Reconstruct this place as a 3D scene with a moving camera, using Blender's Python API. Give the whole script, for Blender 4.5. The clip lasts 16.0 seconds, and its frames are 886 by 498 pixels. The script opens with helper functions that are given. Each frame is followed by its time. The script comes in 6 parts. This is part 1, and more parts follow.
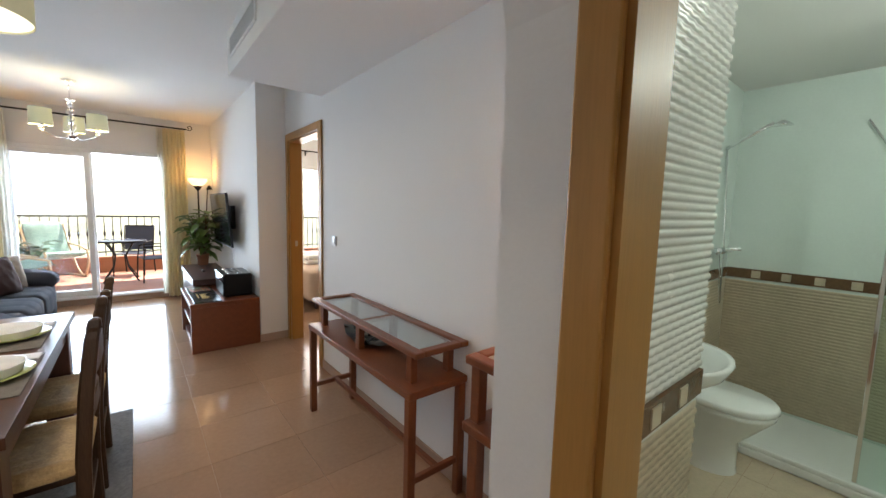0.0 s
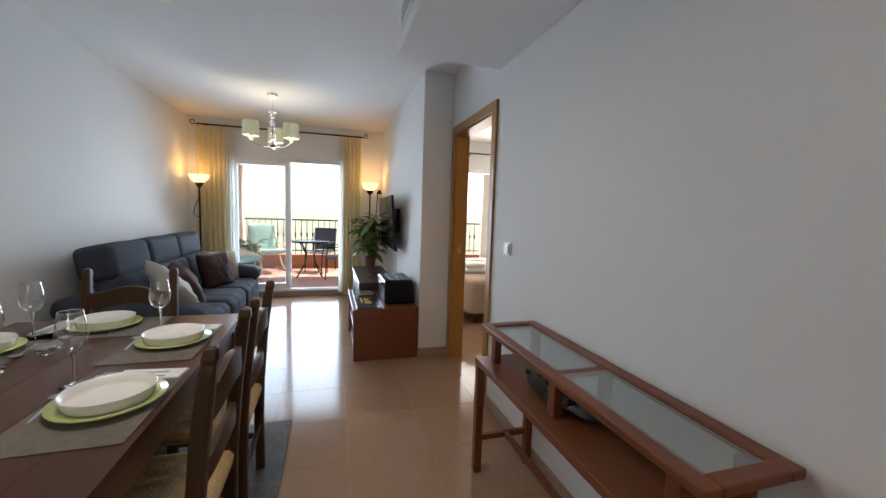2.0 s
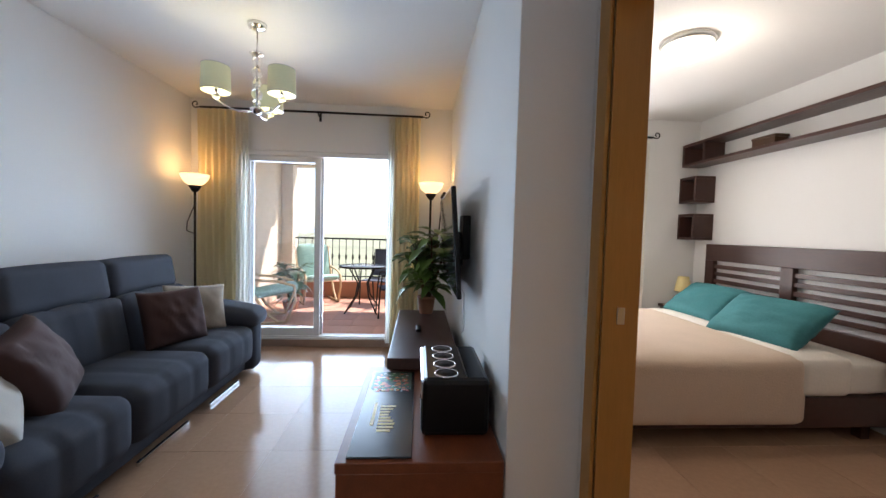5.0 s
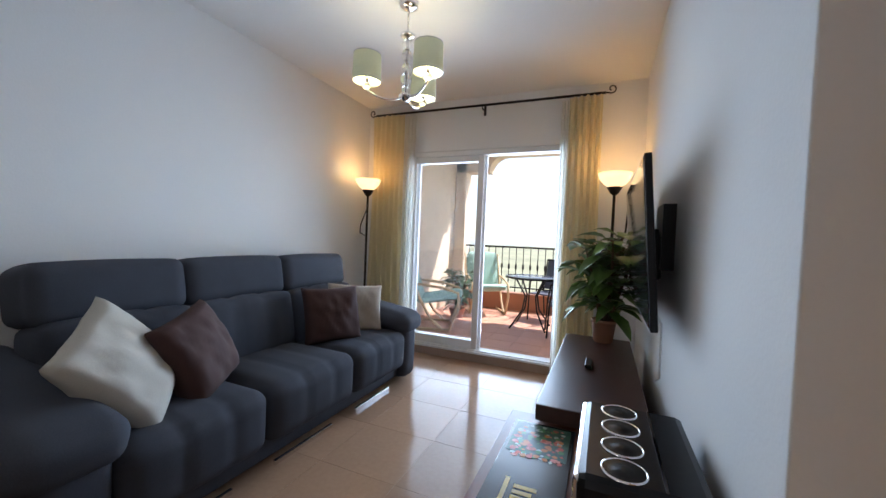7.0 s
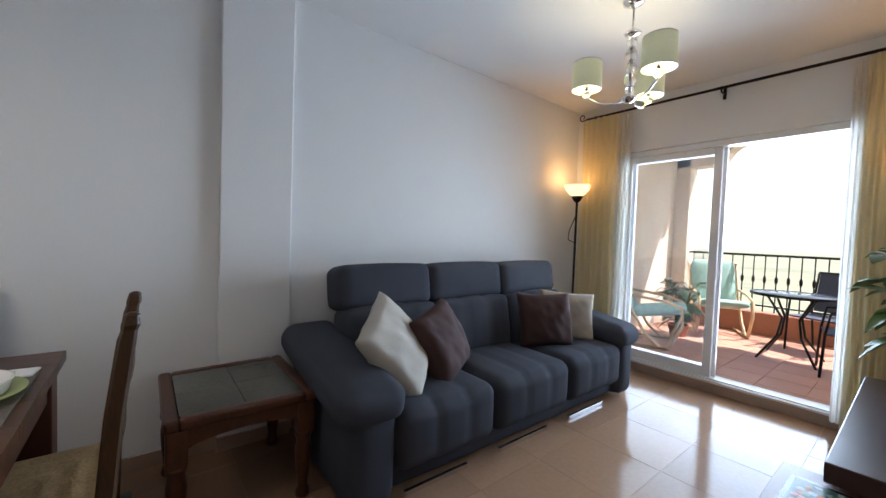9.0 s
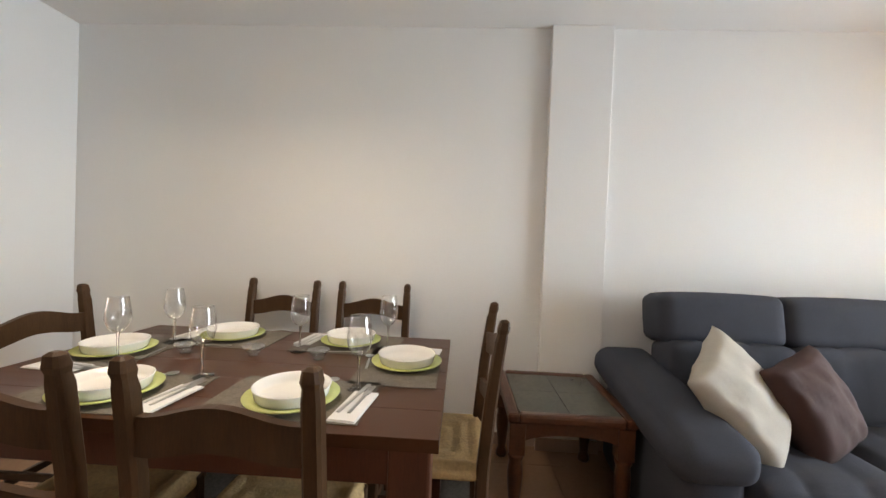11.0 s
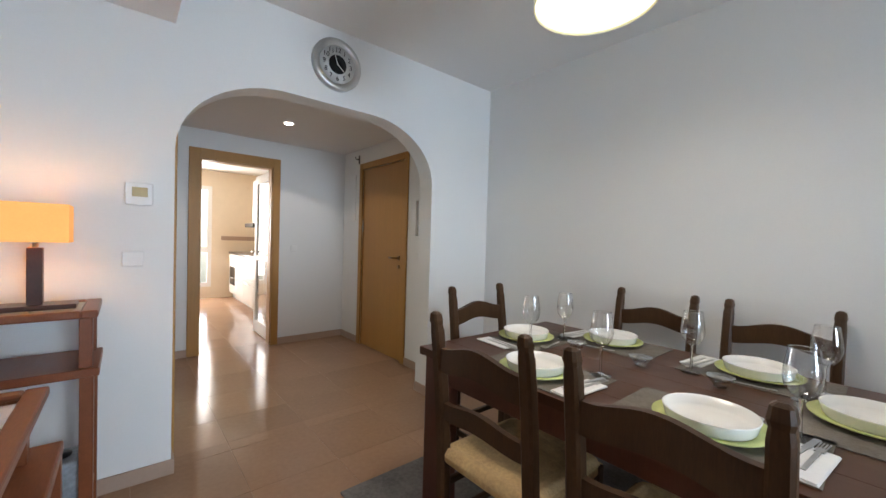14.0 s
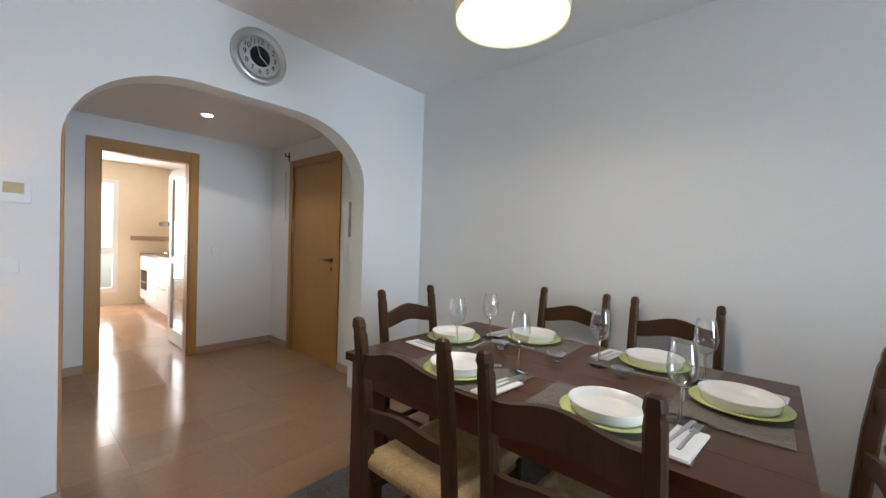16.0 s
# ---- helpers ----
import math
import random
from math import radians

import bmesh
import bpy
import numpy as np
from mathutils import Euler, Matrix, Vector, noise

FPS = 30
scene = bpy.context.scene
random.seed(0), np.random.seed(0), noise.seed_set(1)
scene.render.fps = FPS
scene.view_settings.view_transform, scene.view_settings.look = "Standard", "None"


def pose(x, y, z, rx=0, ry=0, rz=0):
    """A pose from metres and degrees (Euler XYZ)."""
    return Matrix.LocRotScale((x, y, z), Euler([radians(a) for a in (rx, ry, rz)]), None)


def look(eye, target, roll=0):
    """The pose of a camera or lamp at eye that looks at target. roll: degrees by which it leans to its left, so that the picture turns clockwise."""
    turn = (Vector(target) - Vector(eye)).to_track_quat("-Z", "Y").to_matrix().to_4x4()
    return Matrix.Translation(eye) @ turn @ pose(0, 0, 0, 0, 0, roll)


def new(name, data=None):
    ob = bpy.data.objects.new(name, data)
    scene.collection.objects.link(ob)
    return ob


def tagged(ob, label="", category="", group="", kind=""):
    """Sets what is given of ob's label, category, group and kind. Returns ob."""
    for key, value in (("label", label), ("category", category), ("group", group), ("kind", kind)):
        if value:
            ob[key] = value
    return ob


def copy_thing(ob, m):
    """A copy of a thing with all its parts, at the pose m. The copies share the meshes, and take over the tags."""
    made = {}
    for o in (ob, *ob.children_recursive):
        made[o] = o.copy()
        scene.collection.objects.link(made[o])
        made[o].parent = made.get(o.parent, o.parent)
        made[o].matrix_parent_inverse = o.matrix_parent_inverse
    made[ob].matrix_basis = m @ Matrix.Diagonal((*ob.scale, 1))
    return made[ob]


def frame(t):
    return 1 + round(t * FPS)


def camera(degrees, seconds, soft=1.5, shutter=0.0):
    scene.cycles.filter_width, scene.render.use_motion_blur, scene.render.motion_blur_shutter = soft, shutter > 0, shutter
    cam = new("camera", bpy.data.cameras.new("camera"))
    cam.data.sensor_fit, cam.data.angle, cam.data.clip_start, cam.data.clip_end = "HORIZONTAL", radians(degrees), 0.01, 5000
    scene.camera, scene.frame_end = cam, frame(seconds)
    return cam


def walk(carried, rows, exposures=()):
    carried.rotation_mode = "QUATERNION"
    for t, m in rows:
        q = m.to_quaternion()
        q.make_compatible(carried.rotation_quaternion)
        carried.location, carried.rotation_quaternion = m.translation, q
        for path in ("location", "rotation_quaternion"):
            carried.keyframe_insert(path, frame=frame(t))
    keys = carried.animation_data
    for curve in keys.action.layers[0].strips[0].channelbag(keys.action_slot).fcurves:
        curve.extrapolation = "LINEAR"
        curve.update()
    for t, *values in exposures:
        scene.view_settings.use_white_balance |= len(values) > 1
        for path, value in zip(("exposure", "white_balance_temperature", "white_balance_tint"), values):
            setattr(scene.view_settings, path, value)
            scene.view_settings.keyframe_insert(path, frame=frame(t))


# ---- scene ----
cam = camera(98.9, 16.0)
PATH = [
    (0, (0.25, 0.199, 1.40), (1.504, 1.742, 1.193), 1.5),
    (0.5, (0.268, 0.3, 1.377), (1.226, 2.045, 1.19), 1.65),
    (1, (0.303, 0.457, 1.338), (1.021, 2.315, 1.16), 1.9),
    (1.5, (0.322, 0.664, 1.345), (0.918, 2.564, 1.16), 1.85),
    (2, (0.41, 0.932, 1.338), (0.979, 2.84, 1.152), 1.8),
    (2.5, (0.494, 1.262, 1.356), (1.039, 3.177, 1.168), 1.8),
    (3, (0.559, 1.644, 1.349), (1.076, 3.567, 1.168), 1.8),
    (3.2, (0.595, 1.803, 1.339), (1.11, 3.728, 1.162), 1.8),
    (5.3, (0.883, 3.152, 1.255), (0.898, 5.15, 1.172), 1.7),
    (5.5, (0.885, 3.253, 1.244), (0.821, 5.25, 1.162), 1.8),
    (6, (0.905, 3.45, 1.226), (0.639, 5.43, 1.155), 1.8),
    (6.5, (0.933, 3.551, 1.211), (0.398, 5.477, 1.15), 2.1),
    (7, (0.931, 3.576, 1.195), (0.148, 5.416, 1.14), 2.4),
    (7.5, (0.912, 3.562, 1.193), (-0.085, 5.295, 1.134), 2.6),
    (8, (0.905, 3.534, 1.194), (-0.308, 5.123, 1.133), 2.6),
    (8.2, (0.901, 3.516, 1.203), (-0.39, 5.042, 1.136), 2.6),
    (10.3, (0.832, 3.296, 1.227), (-1.112, 3.763, 1.195), 1.8),
    (10.5, (0.838, 3.284, 1.227), (-1.14, 3.58, 1.2), 2.1),
    (11, (0.873, 3.241, 1.243), (-1.125, 3.145, 1.21), 2.2),
    (11.5, (0.908, 3.192, 1.267), (-1.042, 2.748, 1.216), 2.3),
    (12, (0.902, 3.152, 1.251), (-0.95, 2.398, 1.208), 2.1),
    (12.5, (0.921, 3.124, 1.254), (-0.796, 2.099, 1.211), 2.0),
    (13, (0.952, 3.096, 1.251), (-0.623, 1.863, 1.206), 1.9),
    (13.5, (0.981, 3.072, 1.251), (-0.446, 1.671, 1.204), 1.8),
    (14, (0.991, 3.062, 1.243), (-0.297, 1.532, 1.198), 1.7),
    (14.5, (0.993, 3.056, 1.245), (-0.182, 1.438, 1.199), 1.8),
    (15, (1.0, 3.04, 1.241), (-0.142, 1.398, 1.198), 1.8),
    (15.5, (0.976, 3.063, 1.249), (-0.307, 1.53, 1.211), 1.9),
    (16, (0.949, 3.111, 1.262), (-0.559, 1.798, 1.225), 1.8),
]
EXPOSURES = [(0.0, 1.85, 6750, 14), (1.5, 1.45, 6550, 14), (3.2, 1.37, 6350, 13), (5.5, 1.28, 6100, 15), (8.2, 1.2, 6100, 15),
             (10.3, 1.85, 7200, 16), (11.0, 2.1, 7750, 17), (12.5, 2.2, 6950, 15), (14.5, 1.8, 6450, 13), (16.0, 1.85, 6400, 13)]
walk(cam, [(t, look(eye, target, roll)) for t, eye, target, roll in PATH], EXPOSURES)

# ---- world and lights ----
world = bpy.data.worlds.new("world")
scene.world = world
world.use_nodes = True
wn = world.node_tree
sky = wn.nodes.new("ShaderNodeTexSky")
sky.sky_type, sky.sun_disc = "NISHITA", False
sky.sun_elevation, sky.sun_rotation = radians(52), radians(45)
wn.links.new(sky.outputs[0], wn.nodes["Background"].inputs[0])
wn.nodes["Background"].inputs[1].default_value = 0.15


def lamp(name, kind, m, power, color, **kw):
    d = bpy.data.lights.new(name, kind)
    d.energy, d.color = power, color
    for k, v in kw.items():
        if k == "size":
            d.size = v
        elif k == "size_y":
            d.size_y = v
        elif k == "angle":
            d.angle = v
        elif k == "radius":
            d.shadow_soft_size = v
        elif k == "spread":
            d.spread = v
        elif k == "cone":
            d.spot_size = v
    if kind == "AREA":
        d.shape = "RECTANGLE"
    ob = new(name, d)
    ob.matrix_world = m
    return ob


DAY = (0.62, 0.81, 1.0)
WARM = (1.0, 0.56, 0.20)
# the sun stands over the terrace side, ahead and to the right
lamp("sun", "SUN", look((5, 13, 9), (0, 8, 0)), 5.0, (1.0, 0.95, 0.88), angle=radians(0.5))
# sky light in the openings
lamp("sky_sliding_door", "AREA", look((-0.22, 7.36, 1.12), (-0.22, 0, 1.0)), 21, DAY, size=1.55, size_y=1.85, spread=radians(110))
lamp("sky_kitchen_window", "AREA", look((0.20, -5.35, 1.35), (0.1, 0, 0.6)), 22, (1.0, 0.95, 0.88), size=1.0, size_y=1.9)
lamp("sky_bedroom_window", "AREA", look((2.6, 7.3, 1.3), (2.8, 0, 0.9)), 22, (1.0, 0.96, 0.9), size=1.3, size_y=1.5)
# lamps of the place
lamp("floor_lamp_light_l", "POINT", pose(-1.28, 6.787, 1.80), 1.1, WARM, radius=0.05)
lamp("floor_lamp_light_r", "POINT", pose(0.98, 6.811, 1.80), 1.1, WARM, radius=0.05)
lamp("table_lamp_light", "POINT", pose(1.255, 0.915, 1.28), 1.8, (1.0, 0.55, 0.2), radius=0.03)
lamp("pendant_light", "POINT", pose(-0.215, 2.385, 2.13), 2.0, (1.0, 0.86, 0.62), radius=0.04)
lamp("pendant_diffuser_light", "AREA", look((-0.215, 2.385, 2.052), (-0.215, 2.386, 0)), 2.6, (1.0, 0.92, 0.80), size=0.34, size_y=0.34)
for angle in (210, 330, 90):
    lamp("chandelier_light", "POINT", pose(-0.205 + 0.23 * math.cos(radians(angle)), 5.576 + 0.23 * math.sin(radians(angle)), 2.19), 0.7, (1.0, 0.84, 0.52), radius=0.03)
lamp("hall_spot_light", "SPOT", pose(-0.17, -0.60, 2.27), 4, (1.0, 0.93, 0.85), radius=0.04, cone=2.2)
# bathroom: point light added in mid-air to brighten the room, no fixture modelled
lamp("bathroom_light", "POINT", pose(2.3, -0.2, 2.1), 6, (0.86, 1.0, 0.92), radius=0.08)
lamp("bedroom_light", "POINT", pose(2.61, 5.46, 2.28), 4.5, (1.0, 0.88, 0.7), radius=0.1)


# ---- materials ----
def mat(name, color, rough=0.5, metal=0.0, var=0.06, scale=6.0, bump=0.05, fine=60.0, stretch=(1, 1, 1), emit=None, power=0.0,
        trans=0.0, ior=1.45, sss=0.0, random_by=None, coat=0.0, spec=0.5):
    """Node material: large and fine noise vary the colour, roughness and relief."""
    m = bpy.data.materials.new(name)
    m.use_nodes = True
    t = m.node_tree
    b = t.nodes["Principled BSDF"]
    tc = t.nodes.new("ShaderNodeTexCoord")
    mp = t.nodes.new("ShaderNodeMapping")
    mp.inputs["Scale"].default_value = stretch
    t.links.new(tc.outputs["Object"], mp.inputs[0])
    n1, n2 = t.nodes.new("ShaderNodeTexNoise"), t.nodes.new("ShaderNodeTexNoise")
    for n, s in ((n1, scale), (n2, fine)):
        n.inputs["Scale"].default_value = s
        n.inputs["Detail"].default_value = 5
        t.links.new(mp.outputs[0], n.inputs["Vector"])
    mix = t.nodes.new("ShaderNodeMath")
    mix.operation = "ADD"
    t.links.new(n1.outputs[0], mix.inputs[0])
    t.links.new(n2.outputs[0], mix.inputs[1])
    ramp = t.nodes.new("ShaderNodeMapRange")
    ramp.inputs[1].default_value, ramp.inputs[2].default_value = 0.6, 1.4
    ramp.inputs[3].default_value, ramp.inputs[4].default_value = 1 - var, 1 + var
    t.links.new(mix.outputs[0], ramp.inputs[0])
    hsv = t.nodes.new("ShaderNodeHueSaturation")
    hsv.inputs["Color"].default_value = (*color, 1)
    last = ramp.outputs[0]
    if random_by:
        if random_by == "object":
            src = t.nodes.new("ShaderNodeObjectInfo").outputs["Random"]
        else:
            src = t.nodes.new("ShaderNodeNewGeometry").outputs["Random Per Island"]
        r2 = t.nodes.new("ShaderNodeMapRange")
        r2.inputs[3].default_value, r2.inputs[4].default_value = 0.93, 1.07
        t.links.new(src, r2.inputs[0])
        mul = t.nodes.new("ShaderNodeMath")
        mul.operation = "MULTIPLY"
        t.links.new(last, mul.inputs[0])
        t.links.new(r2.outputs[0], mul.inputs[1])
        last = mul.outputs[0]
    t.links.new(last, hsv.inputs["Value"])
    t.links.new(hsv.outputs[0], b.inputs["Base Color"])
    rr = t.nodes.new("ShaderNodeMapRange")
    rr.inputs[3].default_value, rr.inputs[4].default_value = max(0.0, rough - 0.06), min(1.0, rough + 0.06)
    t.links.new(n1.outputs[0], rr.inputs[0])
    t.links.new(rr.outputs[0], b.inputs["Roughness"])
    b.inputs["Metallic"].default_value = metal
    b.inputs["Specular IOR Level"].default_value = spec
    b.inputs["IOR"].default_value = ior
    b.inputs["Transmission Weight"].default_value = trans
    b.inputs["Coat Weight"].default_value = coat
    b.inputs["Coat Roughness"].default_value = 0.08
    if sss:
        b.inputs["Subsurface Weight"].default_value = sss
    if emit:
        b.inputs["Emission Color"].default_value = (*emit, 1)
        b.inputs["Emission Strength"].default_value = power
    if bump:
        bp = t.nodes.new("ShaderNodeBump")
        bp.inputs["Strength"].default_value = bump
        bp.inputs["Distance"].default_value = 0.01
        t.links.new(n2.outputs[0], bp.inputs["Height"])
        t.links.new(bp.outputs[0], b.inputs["Normal"])
    return m


def sheer(name, color, share):
    """Thin cloth that lets part of the light through."""
    m = bpy.data.materials.new(name)
    m.use_nodes = True
    t = m.node_tree
    out = t.nodes["Material Output"]
    t.nodes.remove(t.nodes["Principled BSDF"])
    d, tr, mx = t.nodes.new("ShaderNodeBsdfDiffuse"), t.nodes.new("ShaderNodeBsdfTranslucent"), t.nodes.new("ShaderNodeMixShader")
    w = t.nodes.new("ShaderNodeTexNoise")
    w.inputs["Scale"].default_value = 40
    cr = t.nodes.new("ShaderNodeHueSaturation")
    cr.inputs["Color"].default_value = (*color, 1)
    mr = t.nodes.new("ShaderNodeMapRange")
    mr.inputs[3].default_value, mr.inputs[4].default_value = 0.9, 1.05
    t.links.new(w.outputs[0], mr.inputs[0])
    t.links.new(mr.outputs[0], cr.inputs["Value"])
    for n in (d, tr):
        t.links.new(cr.outputs[0], n.inputs[0])
    mx.inputs[0].default_value = share
    t.links.new(d.outputs[0], mx.inputs[1])
    t.links.new(tr.outputs[0], mx.inputs[2])
    t.links.new(mx.outputs[0], out.inputs[0])
    return m


def pane_glass(name, tint=(1, 1, 1), gloss=0.04):
    """Clear flat glass: mostly see-through, with mirror gloss by Fresnel."""
    m = bpy.data.materials.new(name)
    m.use_nodes = True
    t = m.node_tree
    out = t.nodes["Material Output"]
    t.nodes.remove(t.nodes["Principled BSDF"])
    tr, gl, lw, mx = (t.nodes.new(k) for k in ("ShaderNodeBsdfTransparent", "ShaderNodeBsdfGlossy", "ShaderNodeLayerWeight", "ShaderNodeMixShader"))
    pw, ad = t.nodes.new("ShaderNodeMath"), t.nodes.new("ShaderNodeMath")
    pw.operation, pw.inputs[1].default_value = "POWER", 2.2
    ad.operation, ad.inputs[1].default_value, ad.inputs[2].default_value = "MULTIPLY_ADD", 0.7, gloss
    t.links.new(lw.outputs["Facing"], pw.inputs[0])
    t.links.new(pw.outputs[0], ad.inputs[0])
    tr.inputs[0].default_value = (*tint, 1)
    gl.inputs["Roughness"].default_value = 0.02
    t.links.new(ad.outputs[0], mx.inputs[0])
    t.links.new(tr.outputs[0], mx.inputs[1])
    t.links.new(gl.outputs[0], mx.inputs[2])
    t.links.new(mx.outputs[0], out.inputs[0])
    return m


M_WALL = mat("wall_paint", (0.80, 0.80, 0.79), 0.85, var=0.015, scale=1.5, bump=0.06, fine=90)
M_CEIL = mat("ceiling_paint", (0.80, 0.79, 0.77), 0.9, var=0.015, scale=1.2, bump=0.05, fine=70)
M_FLOOR = mat("porcelain_tile", (0.37, 0.228, 0.145), 0.13, var=0.09, scale=3, bump=0.012, fine=40, random_by="object", spec=0.22)
M_GROUT = mat("grout", (0.45, 0.30, 0.21), 0.8, var=0.1)
M_BASE = mat("skirting_tile", (0.42, 0.30, 0.23), 0.3, var=0.05)
M_OAK = mat("oak_veneer", (0.42, 0.215, 0.058), 0.42, var=0.10, scale=4, fine=30, stretch=(8, 8, 0.5), bump=0.04)
M_DARK = mat("dark_oak", (0.072, 0.026, 0.010), 0.33, spec=0.28, var=0.05, scale=5, fine=40, stretch=(6, 1, 6), bump=0.02)
M_CHAIR = mat("chair_wood", (0.062, 0.031, 0.014), 0.42, spec=0.3, var=0.25, scale=5, fine=40, stretch=(6, 6, 0.8), bump=0.06)
M_CHERRY = mat("cherry_wood", (0.17, 0.048, 0.018), 0.35, var=0.2, scale=4, fine=35, stretch=(6, 1, 6), bump=0.04)
M_WENGE = mat("wenge", (0.055, 0.022, 0.016), 0.34, var=0.2, scale=5, fine=40, stretch=(6, 1, 6), bump=0.04)
M_SOFA = mat("sofa_cloth", (0.054, 0.059, 0.074), 0.9, var=0.14, scale=7, fine=220, bump=0.08, spec=0.2)
M_RUSH = mat("rush", (0.50, 0.34, 0.16), 0.8, var=0.25, scale=18, fine=90, bump=0.4)
M_WHITE = mat("white_lacquer", (0.80, 0.80, 0.79), 0.35, var=0.02, bump=0.0)
M_PVC = mat("white_frame", (0.82, 0.82, 0.81), 0.35, var=0.02, bump=0.0)
M_CHROME = mat("chrome", (0.80, 0.80, 0.82), 0.09, 1.0, var=0.02, bump=0.0)
M_STEEL = mat("brushed_steel", (0.55, 0.55, 0.54), 0.3, 1.0, var=0.05)
M_BLACK = mat("black_plastic", (0.009, 0.009, 0.010), 0.3, spec=0.25, var=0.1, bump=0.02)
M_SCREEN = mat("screen", (0.006, 0.006, 0.008), 0.08, var=0.05, bump=0.0)
M_IRON = mat("black_iron", (0.016, 0.013, 0.012), 0.45, 0.6, var=0.2)
M_CURTAIN = sheer("curtain_cloth", (0.86, 0.77, 0.53), 0.5)
M_SHEER = sheer("sheer_white", (0.85, 0.83, 0.76), 0.6)
M_GLASS = pane_glass("window_glass")
M_TEALGLASS = pane_glass("inlay_glass", (0.86, 0.92, 0.90), 0.16)
M_WINE = pane_glass("wine_glass", (0.975, 0.98, 0.98), 0.15)
M_DISH = pane_glass("ribbed_glass", (0.93, 0.95, 0.95), 0.28)
M_CRYSTAL = mat("crystal", (1, 1, 1), 0.02, var=0.0, bump=0, trans=1.0, ior=1.45)


# ---- mesh helpers ----
class Shape:
    """Gathers boxes, turned and swept pieces into one mesh."""

    def __init__(self):
        self.v, self.f, self.smooth = [], [], []

    def add(self, verts, faces, smooth=False):
        k = len(self.v)
        self.v += [tuple(p) for p in verts]
        self.f += [tuple(i + k for i in q) for q in faces]
        self.smooth += [smooth] * len(faces)
        return self

    def box(self, x0, x1, y0, y1, z0, z1, bev=0.0, m=None):
        bm = bmesh.new()
        bmesh.ops.create_cube(bm, size=1.0)
        for p in bm.verts:
            p.co = Vector((x0 + (p.co.x + .5) * (x1 - x0), y0 + (p.co.y + .5) * (y1 - y0), z0 + (p.co.z + .5) * (z1 - z0)))
        if bev:
            bmesh.ops.bevel(bm, geom=bm.edges[:], offset=min(bev, abs(x1 - x0) * .45, abs(y1 - y0) * .45, abs(z1 - z0) * .45), segments=2, affect="EDGES", profile=0.5)
        if m:
            bm.transform(m)
        bm.verts.index_update()
        self.add([p.co[:] for p in bm.verts], [[p.index for p in q.verts] for q in bm.faces])
        bm.free()
        return self

    def tube(self, pts, rad, n=8, cap=True):
        """A round bar along points; rad is one radius or one for each point."""
        pts = [Vector(p) for p in pts]
        rads = rad if isinstance(rad, (list, tuple)) else [rad] * len(pts)
        verts, faces, up = [], [], None
        for i, p in enumerate(pts):
            d = (pts[min(i + 1, len(pts) - 1)] - pts[max(i - 1, 0)]).normalized()
            if up is None:
                up = d.orthogonal().normalized()
            up = (up - d * up.dot(d)).normalized()
            side = d.cross(up)
            for k in range(n):
                a = 2 * math.pi * k / n
                verts.append(p + (up * math.cos(a) + side * math.sin(a)) * rads[i])
        for i in range(len(pts) - 1):
            for k in range(n):
                a, b = i * n + k, i * n + (k + 1) % n
                faces.append((a, b, b + n, a + n))
        if cap:
            faces.append(tuple(reversed(range(n))))
            faces.append(tuple(range((len(pts) - 1) * n, len(pts) * n)))
        return self.add(verts, faces, True)

    def lathe(self, prof, c=(0, 0, 0), n=24, m=None):
        """Turned round z: prof is (radius, height) pairs."""
        verts, faces = [], []
        for r, z in prof:
            for k in range(n):
                a = 2 * math.pi * k / n
                p = Vector((r * math.cos(a), r * math.sin(a), z))
                verts.append((m @ p if m else p) + Vector(c))
        for i in range(len(prof) - 1):
            for k in range(n):
                a, b = i * n + k, i * n + (k + 1) % n
                faces.append((a, b, b + n, a + n))
        return self.add(verts, faces, True)

    def soft(self, x0, x1, y0, y1, z0, z1, r=0.05, bulge=0.0, n=9, m=None, tufts=()):
        """Upholstery: a box with round edges that swells in its middle; tufts are (axis position) grooves across y."""
        size = Vector((x1 - x0, y1 - y0, z1 - z0))
        mid = Vector(((x0 + x1) / 2, (y0 + y1) / 2, (z0 + z1) / 2))
        bm = bmesh.new()
        bmesh.ops.create_cube(bm, size=1.0)
        bmesh.ops.subdivide_edges(bm, edges=bm.edges[:], cuts=n, use_grid_fill=True)
        h = size / 2
        for p in bm.verts:
            q = Vector((p.co.x * size.x, p.co.y * size.y, p.co.z * size.z))
            u = [abs(2 * c) for c in p.co]
            inner = Vector([max(-(h[i] - r), min(h[i] - r, q[i])) for i in range(3)])
            d = q - inner
            if d.length > 1e-6:
                # keep to the rounded box
                q = inner + d.normalized() * min(r, max(abs(c) for c in d))
            for i in range(3):
                if u[i] > 0.98:
                    j, k = (i + 1) % 3, (i + 2) % 3
                    sw = (1 - u[j] ** 2) * (1 - u[k] ** 2)
                    q[i] += math.copysign(bulge * sw, p.co[i])
            for g in tufts:
                q.z -= 0.012 * math.exp(-((q.y / size.y - g) * size.y / 0.018) ** 2) * (1 if p.co.z > 0.3 else 0)
                q.x -= 0.012 * math.exp(-((q.y / size.y - g) * size.y / 0.018) ** 2) * (1 if p.co.x > 0.45 else 0)
            p.co = mid + q
        if m:
            bm.transform(m)
        bm.verts.index_update()
        self.add([p.co[:] for p in bm.verts], [[p.index for p in q.verts] for q in bm.faces], True)
        bm.free()
        return self

